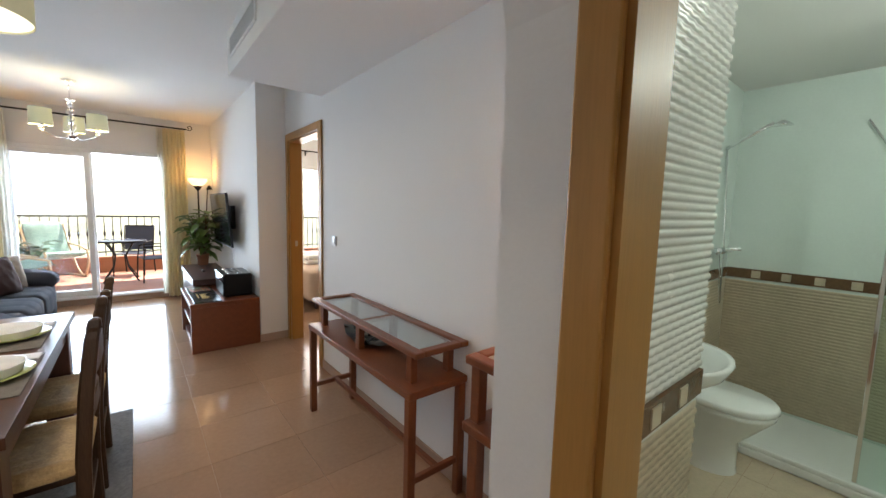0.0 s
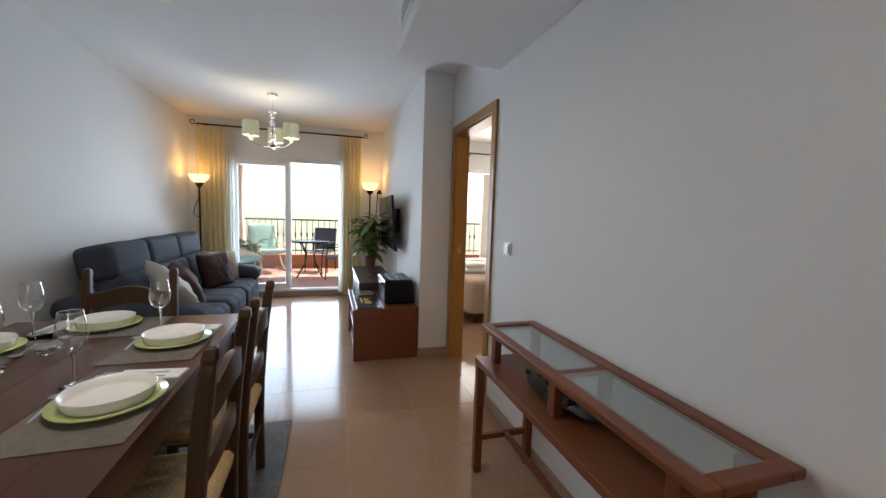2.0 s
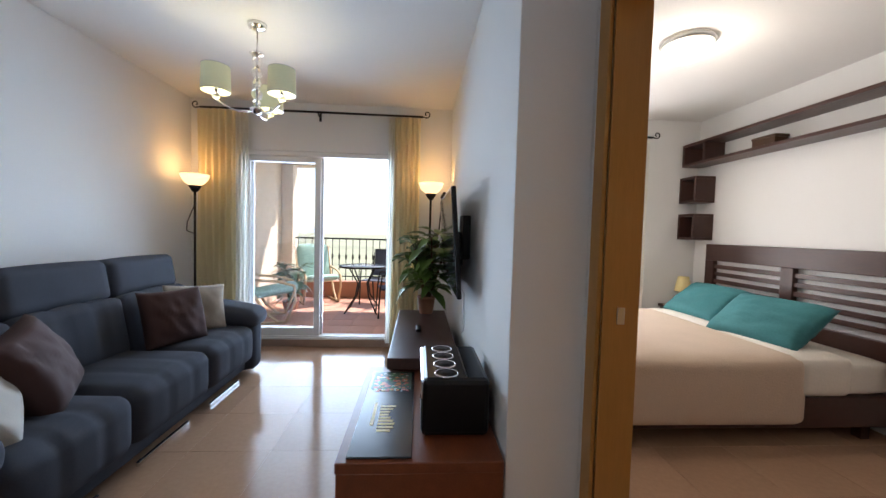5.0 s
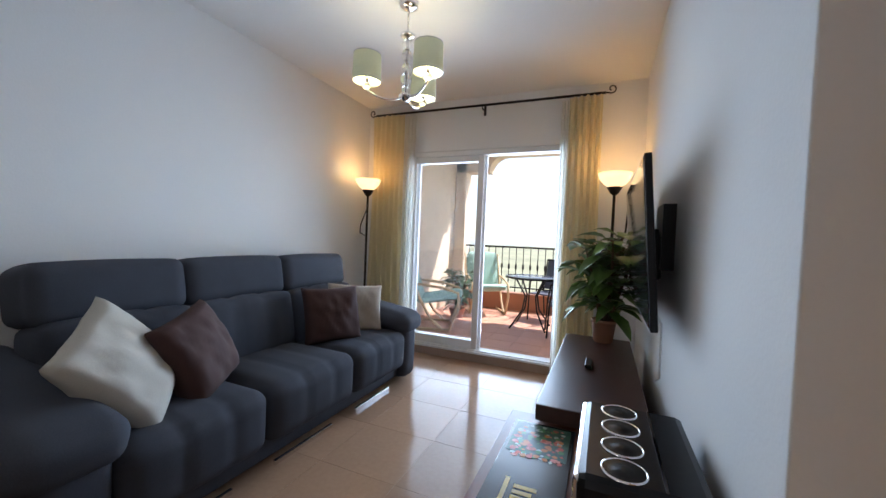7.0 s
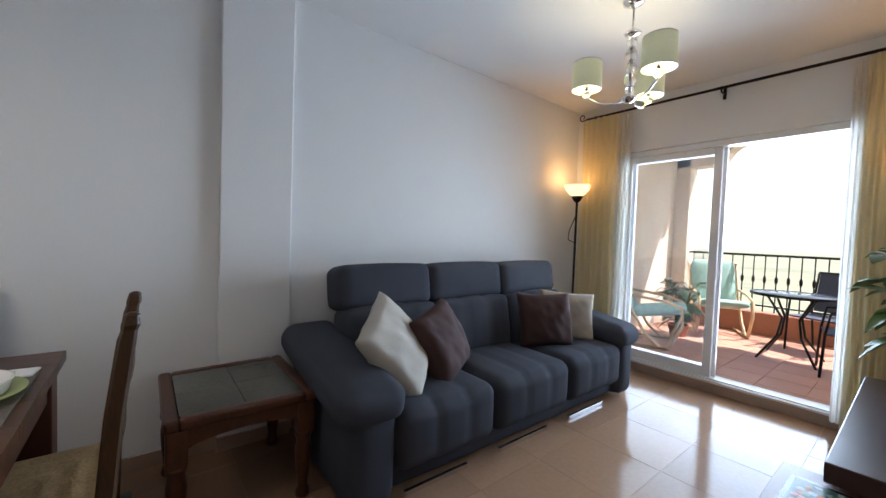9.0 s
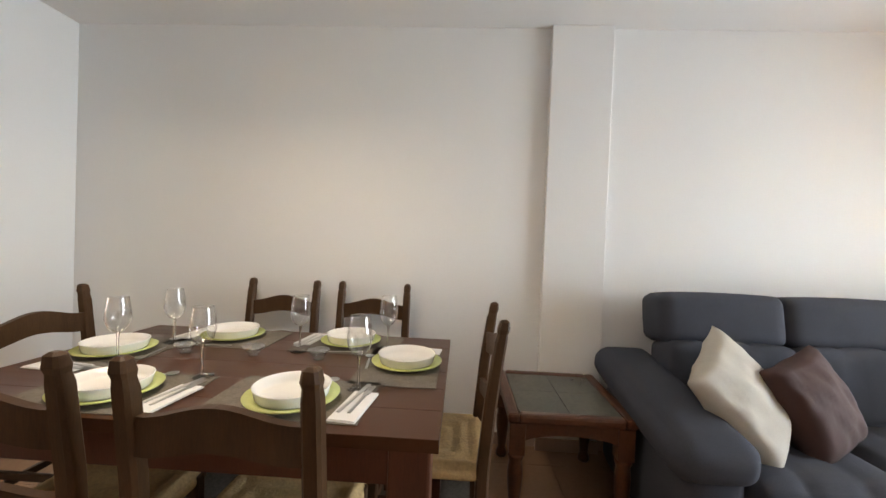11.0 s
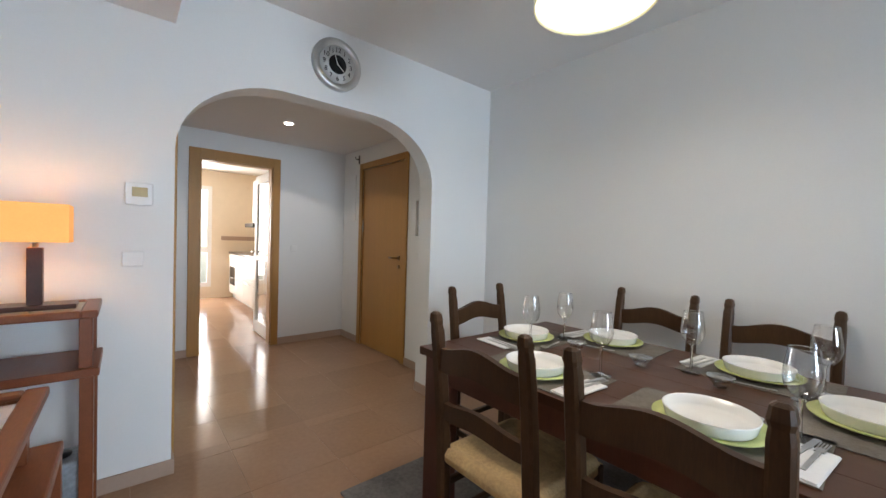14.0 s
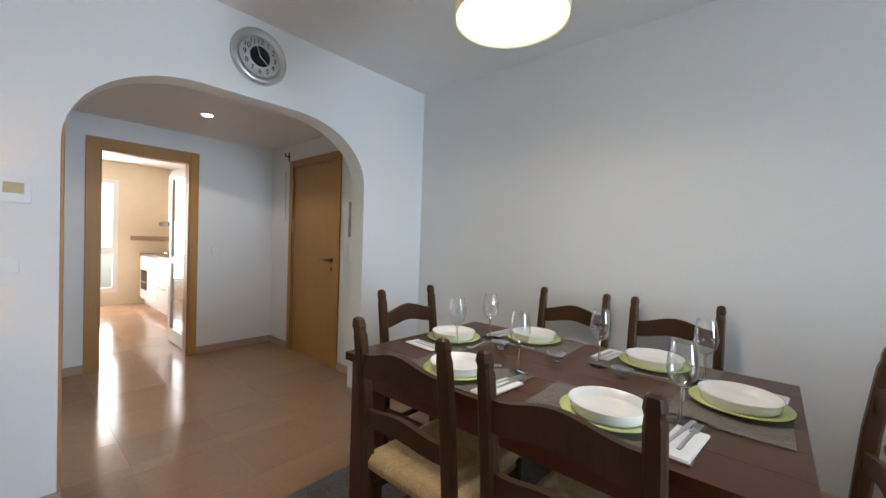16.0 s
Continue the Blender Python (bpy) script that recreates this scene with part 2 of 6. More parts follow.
    def cushion(self, w, hgt, t, m, n=22, seed=0):
        """A stuffed square cushion with pinched corners and creases."""
        verts, faces = [], []
        for s in (1, -1):
            k = len(verts)
            for i in range(n + 1):
                for j in range(n + 1):
                    u, v = 2 * i / n - 1, 2 * j / n - 1
                    th = ((1 - u * u) * (1 - v * v)) ** 0.33
                    pull = 1 - 0.07 * (1 - abs(u) ** 2) * abs(v) ** 3 - 0.0
                    pull2 = 1 - 0.07 * (1 - abs(v) ** 2) * abs(u) ** 3
                    cr = (0.020 * noise.noise(Vector((u * 2.2 + seed, v * 2.2, s * 3))) + 0.012 * noise.noise(Vector((u * 6 + v * 3 + seed, v * 2.5, s * 3)))) * th
                    verts.append(m @ Vector((u * w / 2 * pull2, v * hgt / 2 * pull, s * (t / 2 * th + cr))))
            for i in range(n):
                for j in range(n):
                    a = k + i * (n + 1) + j
                    q = (a, a + n + 1, a + n + 2, a + 1)
                    faces.append(q if s > 0 else q[::-1])
        return self.add(verts, faces, True)

    def mesh(self, name, material):
        me = bpy.data.meshes.new(name)
        me.from_pydata(self.v, [], self.f)
        me.polygons.foreach_set("use_smooth", self.smooth)
        for mm in (material if isinstance(material, (list, tuple)) else [material]):
            me.materials.append(mm)
        bm = bmesh.new()
        bm.from_mesh(me)
        bmesh.ops.remove_doubles(bm, verts=bm.verts, dist=1e-5)
        bmesh.ops.recalc_face_normals(bm, faces=bm.faces)
        bm.to_mesh(me)
        bm.free()
        return me


def part(name, shape, material, parent=None, label=""):
    ob = new(name, shape.mesh(name, material))
    if parent is not None:
        ob.parent = parent
    return tagged(ob, label)


def thing(name, label, category, group="", kind="", at=None):
    ob = new(name)
    if at:
        ob.matrix_world = at
    return tagged(ob, label, category, group, kind)


def structure(name, shape, material, label, category):
    return tagged(part(name, shape, material), label, category, "", "structure")


def B(*a, **k):
    return Shape().box(*a, **k)


# ---- the shell ----
CEIL, HALL_CEIL = 2.58, 2.29
structure("wall_west", B(-1.65, -1.50, 0.545, 7.11, 0, CEIL), M_WALL, "long plain white painted plaster wall", "wall")
structure("pilaster", B(-1.499, -1.455, 3.74, 4.11, 0, CEIL, bev=0.006), M_WALL, "shallow white plaster pilaster on the long wall", "pilaster")
ws = Shape()
ws.box(-1.65, -1.03, 7.11, 7.36, 0, 2.75)
ws.box(0.60, 1.95, 7.11, 7.36, 0, 2.75)
ws.box(-1.03, 0.60, 7.11, 7.36, 2.08, 2.75)
ws.box(-1.03, 0.60, 7.11, 7.36, -0.05, 0.075)
ws.box(1.95, 3.25, 7.11, 7.36, 0, 0.5)
ws.box(1.95, 3.25, 7.11, 7.36, 2.1, 2.75)
ws.box(3.25, 4.15, 7.11, 7.36, 0, 2.75)
structure("wall_north", ws, M_WALL, "white end wall with the openings to the terrace", "wall")
structure("wall_tv", Shape().box(1.20, 1.47, 4.30, 7.11, 0, CEIL, bev=0.004), M_WALL, "white projecting wall that carries the television", "wall")
we = Shape().box(1.475, 1.60, 0.70, 3.385, 0, CEIL).box(1.475, 1.60, 4.19, 4.30, 0, CEIL).box(1.475, 1.60, 3.385, 4.19, 2.035, CEIL).box(1.47, 1.60, 4.30, 7.11, 0, CEIL)
structure("wall_east", we, M_WALL, "white wall with the bedroom doorway", "wall")
structure("bulkhead", B(0.80, 1.474, 0.702, 3.32, 2.29, CEIL - 0.001, bev=0.004), M_WALL, "white dropped bulkhead of the air duct", "bulkhead")
structure("ceiling", B(-1.65, 1.60, 0.49, 7.11, CEIL, 2.75), M_CEIL, "flat white painted ceiling of the living room", "ceiling")


def arch_wall():
    """Wall with a basket-arched opening."""
    x0, x1, top, spring = -0.865, 0.797, 2.10, 1.67
    pts = []
    n = 12
    a = 0.55
    for i in range(n + 1):
        t = math.pi - i / n * math.pi / 2
        pts.append((x0 + a + a * math.cos(t), spring + (top - spring) * math.sin(t)))
    for i in range(n + 1):
        t = math.pi / 2 - i / n * math.pi / 2
        pts.append((x1 - a + a * math.cos(t), spring + (top - spring) * math.sin(t)))
    s = Shape()
    ya, yb = 0.545, 0.70
    s.box(-1.50, x0, ya, yb, 0, spring).box(x1, 1.475, ya, yb, 0, spring)
    verts, faces = [], []
    xs = [(-1.50, spring)] + pts + [(1.475, spring)]
    for y in (yb, ya):
        for x, z in xs:
            verts.append((x, y, z))
            verts.append((x, y, CEIL))
    m = len(xs)
    for side, o in ((0, 0), (1, 2 * m)):
        for i in range(m - 1):
            q = (o + 2 * i, o + 2 * i + 2, o + 2 * i + 3, o + 2 * i + 1)
            faces.append(q if side == 0 else q[::-1])
    for i in range(1, m - 2):
        faces.append((2 * i, 2 * i + 2, 2 * m + 2 * i + 2, 2 * m + 2 * i))
    s.add(verts, faces)
    return s


structure("wall_arch", arch_wall(), M_WALL, "white wall with a wide round-cornered arch to the hall", "wall")

# hall
hw = Shape().box(-1.27, -1.145, -1.45, -0.945, 0, 2.6).box(-1.27, -1.145, -0.095, 0.544, 0, 2.6).box(-1.27, -1.145, -0.945, -0.095, 2.035, 2.6)
structure("wall_hall_west", hw, M_WALL, "white hall wall with the entrance door", "wall")
hs = Shape().box(-2.8, -0.283, -1.57, -1.45, 0, 2.6).box(0.41, 2.0, -1.57, -1.45, 0, 2.6).box(-0.283, 0.41, -1.57, -1.45, 2.0, 2.6)
structure("wall_hall_south", hs, M_WALL, "white hall wall with the kitchen doorway", "wall")
he = Shape().box(0.79, 0.92, 0.477, 0.544, 0, 2.6).box(0.79, 0.92, -1.45, -0.432, 0, 2.6).box(0.79, 0.92, -0.432, 0.477, 2.047, 2.6)
structure("wall_hall_east", he, M_WALL, "white hall wall with the bathroom doorway", "wall")
structure("ceiling_hall", B(-1.27, 0.92, -1.57, 0.544, HALL_CEIL, 2.6), M_CEIL, "lower white hall ceiling", "ceiling")


# floor with single tiles
floor = structure("floor", B(-2.8, 4.2, -6.2, 7.36, -0.10, -0.0015), M_GROUT, "beige-brown polished porcelain tile floor", "floor")

# skirting
sk = [(-1.499, -1.487, 0.702, 3.74, 0), (-1.454, -1.442, 3.735, 4.115, 0), (-1.499, -1.487, 4.11, 7.109, 0), (-1.487, -1.03, 7.097, 7.109, 0), (0.60, 1.199, 7.097, 7.109, 0),
      (-1.03, 0.60, 7.098, 7.109, 0), (1.187, 1.199, 4.30, 7.097, 0), (1.187, 1.474, 4.288, 4.299, 0), (1.462, 1.474, 0.714, 3.315, 0),
      (0.792, 1.462, 0.702, 0.714, 0), (-1.487, -0.867, 0.702, 0.714, 0), (-0.864, -0.853, 0.547, 0.714, 0), (0.784, 0.7965, 0.547, 0.714, 0),
      (-1.144, -1.132, -1.449, -1.02, 0), (-1.144, -1.132, -0.018, 0.544, 0), (-1.132, -0.36, -1.449, -1.437, 0), (0.489, 0.789, -1.449, -1.437, 0)]
for x0, x1, y0, y1, z in sk:
    structure("baseboard", B(x0, x1, y0, y1, 0, 0.075, bev=0.002), M_BASE, "beige-brown tile baseboard along the wall", "baseboard")


# doors
def casing_x(x, y0, y1, z1, inner, wall):
    """Oak casing of a doorway in a wall across x; casing stands on the face x, inner side of the frame lines the wall."""
    s = Shape()
    w = 0.07
    d = 0.016 if inner < 0 else -0.016
    xa, xb = sorted((x, x - d))
    s.box(xa, xb, y0, y0 + w, 0, z1, bev=0.004).box(xa, xb, y1 - w, y1, 0, z1, bev=0.004).box(xa, xb, y0 + w, y1 - w, z1 - w, z1, bev=0.004)
    xc, xd = sorted((x, x + wall))
    s.box(xc, xd, y0 + w - 0.012, y0 + w + 0.012, 0, z1 - w).box(xc, xd, y1 - w - 0.012, y1 - w + 0.012, 0, z1 - w).box(xc, xd, y0 + w, y1 - w, z1 - w - 0.012, z1 - w + 0.012)
    return s


def lever(parent, p, n, along, metal):
    """Door lever: rose, neck and grip, with a key plate below."""
    p, n, along = Vector(p), Vector(n), Vector(along)
    h = Shape().tube([p, p + n * 0.008], 0.024, 14).tube([p, p + n * 0.05], 0.009, 8).tube([p + n * 0.048, p + n * 0.05 + along * 0.12], 0.009, 8)
    part("door_handle", h, metal, parent, "bronze lever handle")
    part("keyhole_plate", Shape().tube([p - Vector((0, 0, 0.09)), p - Vector((0, 0, 0.09)) + n * 0.008], 0.02, 14), metal, parent, "round bronze key plate")


door1 = structure("door_1", casing_x(1.475, 3.315, 4.262, 2.105, -1, 0.12), M_OAK, "oak door frame of the open bedroom doorway", "door frame")
st = part("strike_plate", B(1.52, 1.545, 4.172, 4.1785, 0.985, 1.04, bev=0.002), M_STEEL, door1, "steel strike plate in the frame")
leaf = part("door_leaf", B(1.605, 2.38, 3.345, 3.382, 0.01, 2.02, bev=0.004), M_OAK, door1, "oak veneer door leaf standing open")
door2 = structure("door_2", casing_x(-1.145, -1.02, -0.02, 2.11, 1, -0.12), M_OAK, "closed oak entrance door with its frame", "door")
part("door_leaf", B(-1.185, -1.15, -0.938, -0.102, 0.008, 2.03, bev=0.003), M_OAK, door2, "plain flush oak door leaf")
lever(door2, (-1.15, -0.17, 1.05), (1, 0, 0), (0, -1, 0), mat("bronze", (0.30, 0.19, 0.09), 0.35, 1.0, var=0.1))
part("hinge", B(-1.152, -1.138, -0.95, -0.93, 1.32, 1.45, bev=0.003), M_STEEL, door2, "steel hinge")
door3 = structure("door_3", casing_x(0.788, -0.49, 0.541, 2.105, -1, 0.13), M_OAK, "oak door frame of the open bathroom doorway", "door frame")
ks = Shape().box(-0.36, -0.283, -1.45, -1.434, 0, 2.10, bev=0.004).box(0.41, 0.509, -1.45, -1.434, 0, 2.10, bev=0.004).box(-0.283, 0.41, -1.45, -1.434, 2.0, 2.10, bev=0.004)
ks.box(-0.295, -0.271, -1.572, -1.45, 0, 2.0).box(0.398, 0.422, -1.572, -1.45, 0, 2.0).box(-0.283, 0.41, -1.572, -1.45, 1.988, 2.012)
door4 = structure("door_4", ks, M_OAK, "oak door frame of the open kitchen doorway", "door frame")


# sliding door
def sliding_door():
    d = structure("window_1", Shape().box(-1.03, -0.985, 7.13, 7.24, 0.076, 2.079, bev=0.004).box(0.555, 0.60, 7.13, 7.24, 0.076, 2.079, bev=0.004)
                  .box(-0.985, 0.555, 7.13, 7.24, 2.03, 2.079, bev=0.004).box(-0.985, 0.555, 7.13, 7.24, 0.076, 0.105, bev=0.004), M_PVC, "white two-leaf sliding terrace door, slid half open", "sliding door")
    for x0, x1, y, open_ in ((-0.985, -0.19, 7.15, False), (-0.965, -0.17, 7.20, True)):
        f = Shape().box(x0, x0 + 0.06, y, y + 0.03, 0.106, 2.029, bev=0.004).box(x1 - 0.06, x1, y, y + 0.03, 0.106, 2.029, bev=0.004)
        f.box(x0 + 0.06, x1 - 0.06, y, y + 0.03, 1.97, 2.029, bev=0.004).box(x0 + 0.06, x1 - 0.06, y, y + 0.03, 0.106, 0.19, bev=0.004)
        fr = part("leaf_frame", f, M_PVC, d, "white door leaf frame")
        g = part("pane", B(x0 + 0.06, x1 - 0.06, y + 0.012, y + 0.018, 0.19, 1.97), M_GLASS, fr, "clear glass pane")
        g.visible_shadow = False
    part("threshold", B(-1.03, 0.60, 7.10, 7.13, 0.0755, 0.095, bev=0.004), M_PVC, d, "white sill of the sliding door")
    return d


sliding_door()

# ---- living room ----
def sofa():
    s = thing("sofa", "dark grey fabric three-seat sofa with raised headrests, against the wall", "sofa")
    part("base", Shape().soft(-1.36, -0.58, 4.30, 6.30, 0.04, 0.30, r=0.03, n=6), M_SOFA, s)
    ys = [4.30, 4.93, 5.61, 6.28]
    for a, b in zip(ys, ys[1:]):
        seat = part("seat_cushion", Shape().soft(-1.16, -0.50, a + 0.004, b - 0.004, 0.14, 0.44, r=0.07, bulge=0.018, n=22, tufts=(-0.17, 0.17)), M_SOFA, s)
        lean = Matrix.Translation((-1.10, 0, 0.42)) @ Matrix.Rotation(radians(-10), 4, "Y")
        part("back_cushion", Shape().soft(-0.13, 0.10, a + 0.006, b - 0.006, -0.02, 0.36, r=0.04, bulge=0.018, n=14, m=lean, tufts=(-0.17, 0.17)), M_SOFA, s)
        part("headrest", Shape().soft(-0.20, 0.045, a - 0.004, b - 0.002, 0.352, 0.615, r=0.048, bulge=0.012, n=16, m=lean), M_SOFA, s)
        part("foot_strip", B(-0.575, -0.558, a + 0.08, b - 0.16, 0.0, 0.028, bev=0.004), M_CHROME, s, "chrome foot strip")
    for a, b, far in ((4.06, 4.33, False), (6.25, 6.50, True)):
        arm = Shape().soft(-1.36, -0.52, a + 0.03, b - 0.02, 0.03, 0.47, r=0.05, bulge=0.01, n=8)
        tilt = Matrix.Translation((-0.95, (a + b) / 2, 0.54)) @ Matrix.Rotation(radians(8), 4, "Y")
        arm.soft(-0.46, 0.47, -0.16, 0.155, -0.085, 0.09, r=0.078, bulge=0.012, n=16, m=tilt)
        part("armrest", arm, M_SOFA, s)
    return s


sofa()
M_CREAM = mat("cream_linen", (0.47, 0.44, 0.385), 0.9, var=0.08, scale=9, fine=220, bump=0.08)
M_BROWN = mat("brown_velvet", (0.058, 0.027, 0.024), 0.85, var=0.12, scale=8, fine=220, bump=0.08)


def scatter(label, material, c, w, h, t, normal, spin, seed):
    """A cushion at c whose face looks along normal, turned in its own plane by spin degrees."""
    ob = part("cushion", Shape().cushion(w, h, t, pose(0, 0, 0), seed=seed), material)
    ob.matrix_world = Matrix.Translation(c) @ Vector(normal).to_track_quat("Z", "Y").to_matrix().to_4x4() @ pose(0, 0, 0, 0, 0, spin)
    return tagged(ob, label, "cushion", "sofa cushions")


scatter("off-white linen cushion propped on the sofa arm", M_CREAM, (-0.80, 4.46, 0.64), 0.46, 0.46, 0.18, (0.70, 0.45, 0.56), 26, 1)
scatter("dark brown velvet cushion on the sofa seat", M_BROWN, (-0.82, 4.77, 0.61), 0.41, 0.41, 0.20, (0.80, 0.34, 0.38), 12, 2)
scatter("dark brown velvet cushion against the sofa back", M_BROWN, (-0.84, 5.76, 0.62), 0.42, 0.40, 0.17, (0.85, -0.45, 0.30), 0, 3)
M_TAUPE = mat("taupe_linen", (0.40, 0.35, 0.29), 0.9, var=0.14, scale=14, fine=200, bump=0.1)
scatter("beige linen cushion beside the sofa arm", M_TAUPE, (-0.86, 6.06, 0.62), 0.44, 0.38, 0.13, (0.75, -0.60, 0.30), -4, 4)


def side_table():
    t = thing("side_table", "rustic dark red-brown wooden side table with a grey-green slate top", "side table")
    x0, x1, y0, y1, h = -1.42, -0.81, 3.48, 4.05, 0.495
    w, d = 0.052, 0.045
    for y in (y0, y1 - w):
        part("top_rail", B(x0, x1, y, y + w, h - d, h, bev=0.013), M_RUSTIC, t)
    for x in (x0, x1 - w):
        part("top_rail", B(x, x + w, y0 + w, y1 - w, h - d, h, bev=0.013), M_RUSTIC, t)
    n = 2
    sx, sy = (x1 - x0 - 2 * w) / n, (y1 - y0 - 2 * w) / n
    for i in range(n):
        for j in range(n):
            part("slate_tile", B(x0 + w + i * sx + 0.001, x0 + w + (i + 1) * sx - 0.001, y0 + w + j * sy + 0.001, y0 + w + (j + 1) * sy - 0.001, h - 0.02, h - 0.006, bev=0.001), M_SLATE, t, "polished grey-green slate tile")
    part("lower_panel", B(x0 + w, x1 - w, y0 + w, y1 - w, h - 0.034, h - 0.021), M_RUSTIC, t)

    def apron(along_x, p, q, c):
        """A board whose lower edge is cut in a shallow arch."""
        vs, fs, m = [], [], 12
        for i in range(m + 1):
            u = i / m
            a = p + (q - p) * u
            low = h - d - 0.085 + 0.035 * math.sin(math.pi * u) ** 0.6
            for e, z in ((-0.011, low), (0.011, low), (0.011, h - d), (-0.011, h - d)):
                vs.append((a, c + e, z) if along_x else (c + e, a, z))
        for i in range(m):
            for k in range(4):
                fs.append((4 * i + k, 4 * i + (k + 1) % 4, 4 * i + 4 + (k + 1) % 4, 4 * i + 4 + k))
        fs += [(0, 1, 2, 3), (4 * m + 3, 4 * m + 2, 4 * m + 1, 4 * m)]
        part("apron", Shape().add(vs, fs), M_RUSTIC, t)

    for y in (y0 + 0.032, y1 - 0.032):
        apron(True, x0 + 0.07, x1 - 0.07, y)
    for x in (x0 + 0.032, x1 - 0.032):
        apron(False, y0 + 0.07, y1 - 0.07, x)
    leg = [(0, 0), (0.030, 0), (0.034, 0.012), (0.030, 0.03), (0.022, 0.05), (0.026, 0.09), (0.034, 0.16), (0.036, 0.22), (0.030, 0.27), (0.038, 0.29), (0.038, 0.305), (0.0, 0.306)]
    for x in (x0 + 0.045, x1 - 0.045):
        for y in (y0 + 0.045, y1 - 0.045):
            part("leg", Shape().lathe(leg, (x, y, 0), 14).box(x - 0.036, x + 0.036, y - 0.036, y + 0.036, 0.304, h - d, bev=0.005), M_RUSTIC, t)


M_RUSTIC = mat("rustic_wood", (0.085, 0.028, 0.012), 0.33, var=0.35, scale=6, fine=35, stretch=(4, 4, 4), bump=0.12)
M_SLATE = mat("slate_tile", (0.105, 0.105, 0.085), 0.2, var=0.3, scale=7, fine=45, bump=0.05, random_by="object")
side_table()


def tv_unit():
    u = thing("tv_cabinet", "low cherry-brown wooden television cabinet with an open front", "TV cabinet")
    x0, x1, y0, y1, h = 0.60, 1.19, 4.27, 5.20, 0.47
    part("top", B(x0, x1, y0, y1, h - 0.04, h, bev=0.004), M_CHERRY, u)
    part("end_panel", B(x0 + 0.004, x1, y0 + 0.003, y0 + 0.038, 0, h - 0.04, bev=0.003), M_CHERRY, u)
    part("end_panel", B(x0 + 0.004, x1, y1 - 0.038, y1 - 0.003, 0, h - 0.04, bev=0.003), M_CHERRY, u)
    part("back_panel", B(x1 - 0.015, x1, y0 + 0.04, y1 - 0.04, 0.03, h - 0.04), M_CHERRY, u)
    part("shelf", B(x0 + 0.02, x1 - 0.016, y0 + 0.04, y1 - 0.04, 0.22, 0.245, bev=0.003), M_CHERRY, u)
    part("plinth", B(x0 + 0.03, x1 - 0.016, y0 + 0.04, y1 - 0.04, 0.0, 0.05), M_CHERRY, u)
    w = thing("low_bench", "long dark wenge low cabinet with a smooth top, along the wall", "TV cabinet")
    part("top", B(0.71, 1.12, 5.10, 6.42, 0.49, 0.555, bev=0.004), M_WENGE, w)
    part("body", B(0.73, 1.12, 5.22, 6.40, 0.03, 0.489, bev=0.003), M_WENGE, w)
    for i in range(3):
        part("drawer_front", B(0.718, 0.7295, 5.23 + i * 0.39, 5.61 + i * 0.39, 0.06, 0.47, bev=0.003), M_WENGE, w)


tv_unit()


def television():
    t = thing("television", "flat black television mounted on the wall, tilted downwards", "television")
    m = Matrix.Translation((1.088, 5.63, 1.212)) @ Matrix.Rotation(radians(-4.6), 4, "Y")
    part("casing", B(-0.022, 0.004, -0.56, 0.56, -0.315, 0.315, bev=0.005, m=m), M_BLACK, t)
    part("screen", B(-0.0245, -0.0215, -0.548, 0.548, -0.30, 0.303, m=m), M_SCREEN, t, "glossy black screen")
    part("wall_bracket", Shape().box(0.004, 0.06, -0.20, 0.20, -0.16, 0.06, bev=0.01, m=m).box(1.15, 1.199, 5.40, 5.60, 1.10, 1.38), M_BLACK, t, "black wall bracket")
    part("cable", Shape().tube([(1.13, 5.52, 0.95), (1.185, 5.54, 0.85), (1.188, 5.55, 0.60), (1.18, 5.6, 0.57)], 0.006, 6), M_WHITE, t, "thin white cable")


television()


def speaker():
    s = thing("speaker", "black box speaker with four chrome-ringed drivers on top, on the cabinet", "speaker")
    x0, x1, y0, y1, z0, z1 = 0.895, 1.165, 4.43, 4.88, 0.471, 0.70
    part("body", B(x0, x1, y0, y1, z0, z1, bev=0.022), M_BLACK, s)
    part("front_strip", B(x0 - 0.004, x0 + 0.03, y0 + 0.01, y1 - 0.01, z1 - 0.09, z1 - 0.006, bev=0.01), M_CHROME, s, "mirror-bright chrome strip")
    for i in range(4):
        c = (x0 + 0.10, y0 + 0.065 + i * 0.106, z1)
        part("driver", Shape().lathe([(0, 0.001), (0.015, 0.004), (0.02, 0.001), (0.0445, 0.002)], c, 24), M_BLACK, s, "black speaker cone")
        part("ring", Shape().lathe([(0.044, 0.0005), (0.045, 0.004), (0.0475, 0.004), (0.049, 0.0005)], c, 28), M_CHROME, s, "chrome ring")
    part("trim_line", B(x0 + 0.175, x0 + 0.181, y0 + 0.02, y1 - 0.02, z1 + 0.0005, z1 + 0.002), M_CHROME, s, "thin chrome line")


speaker()


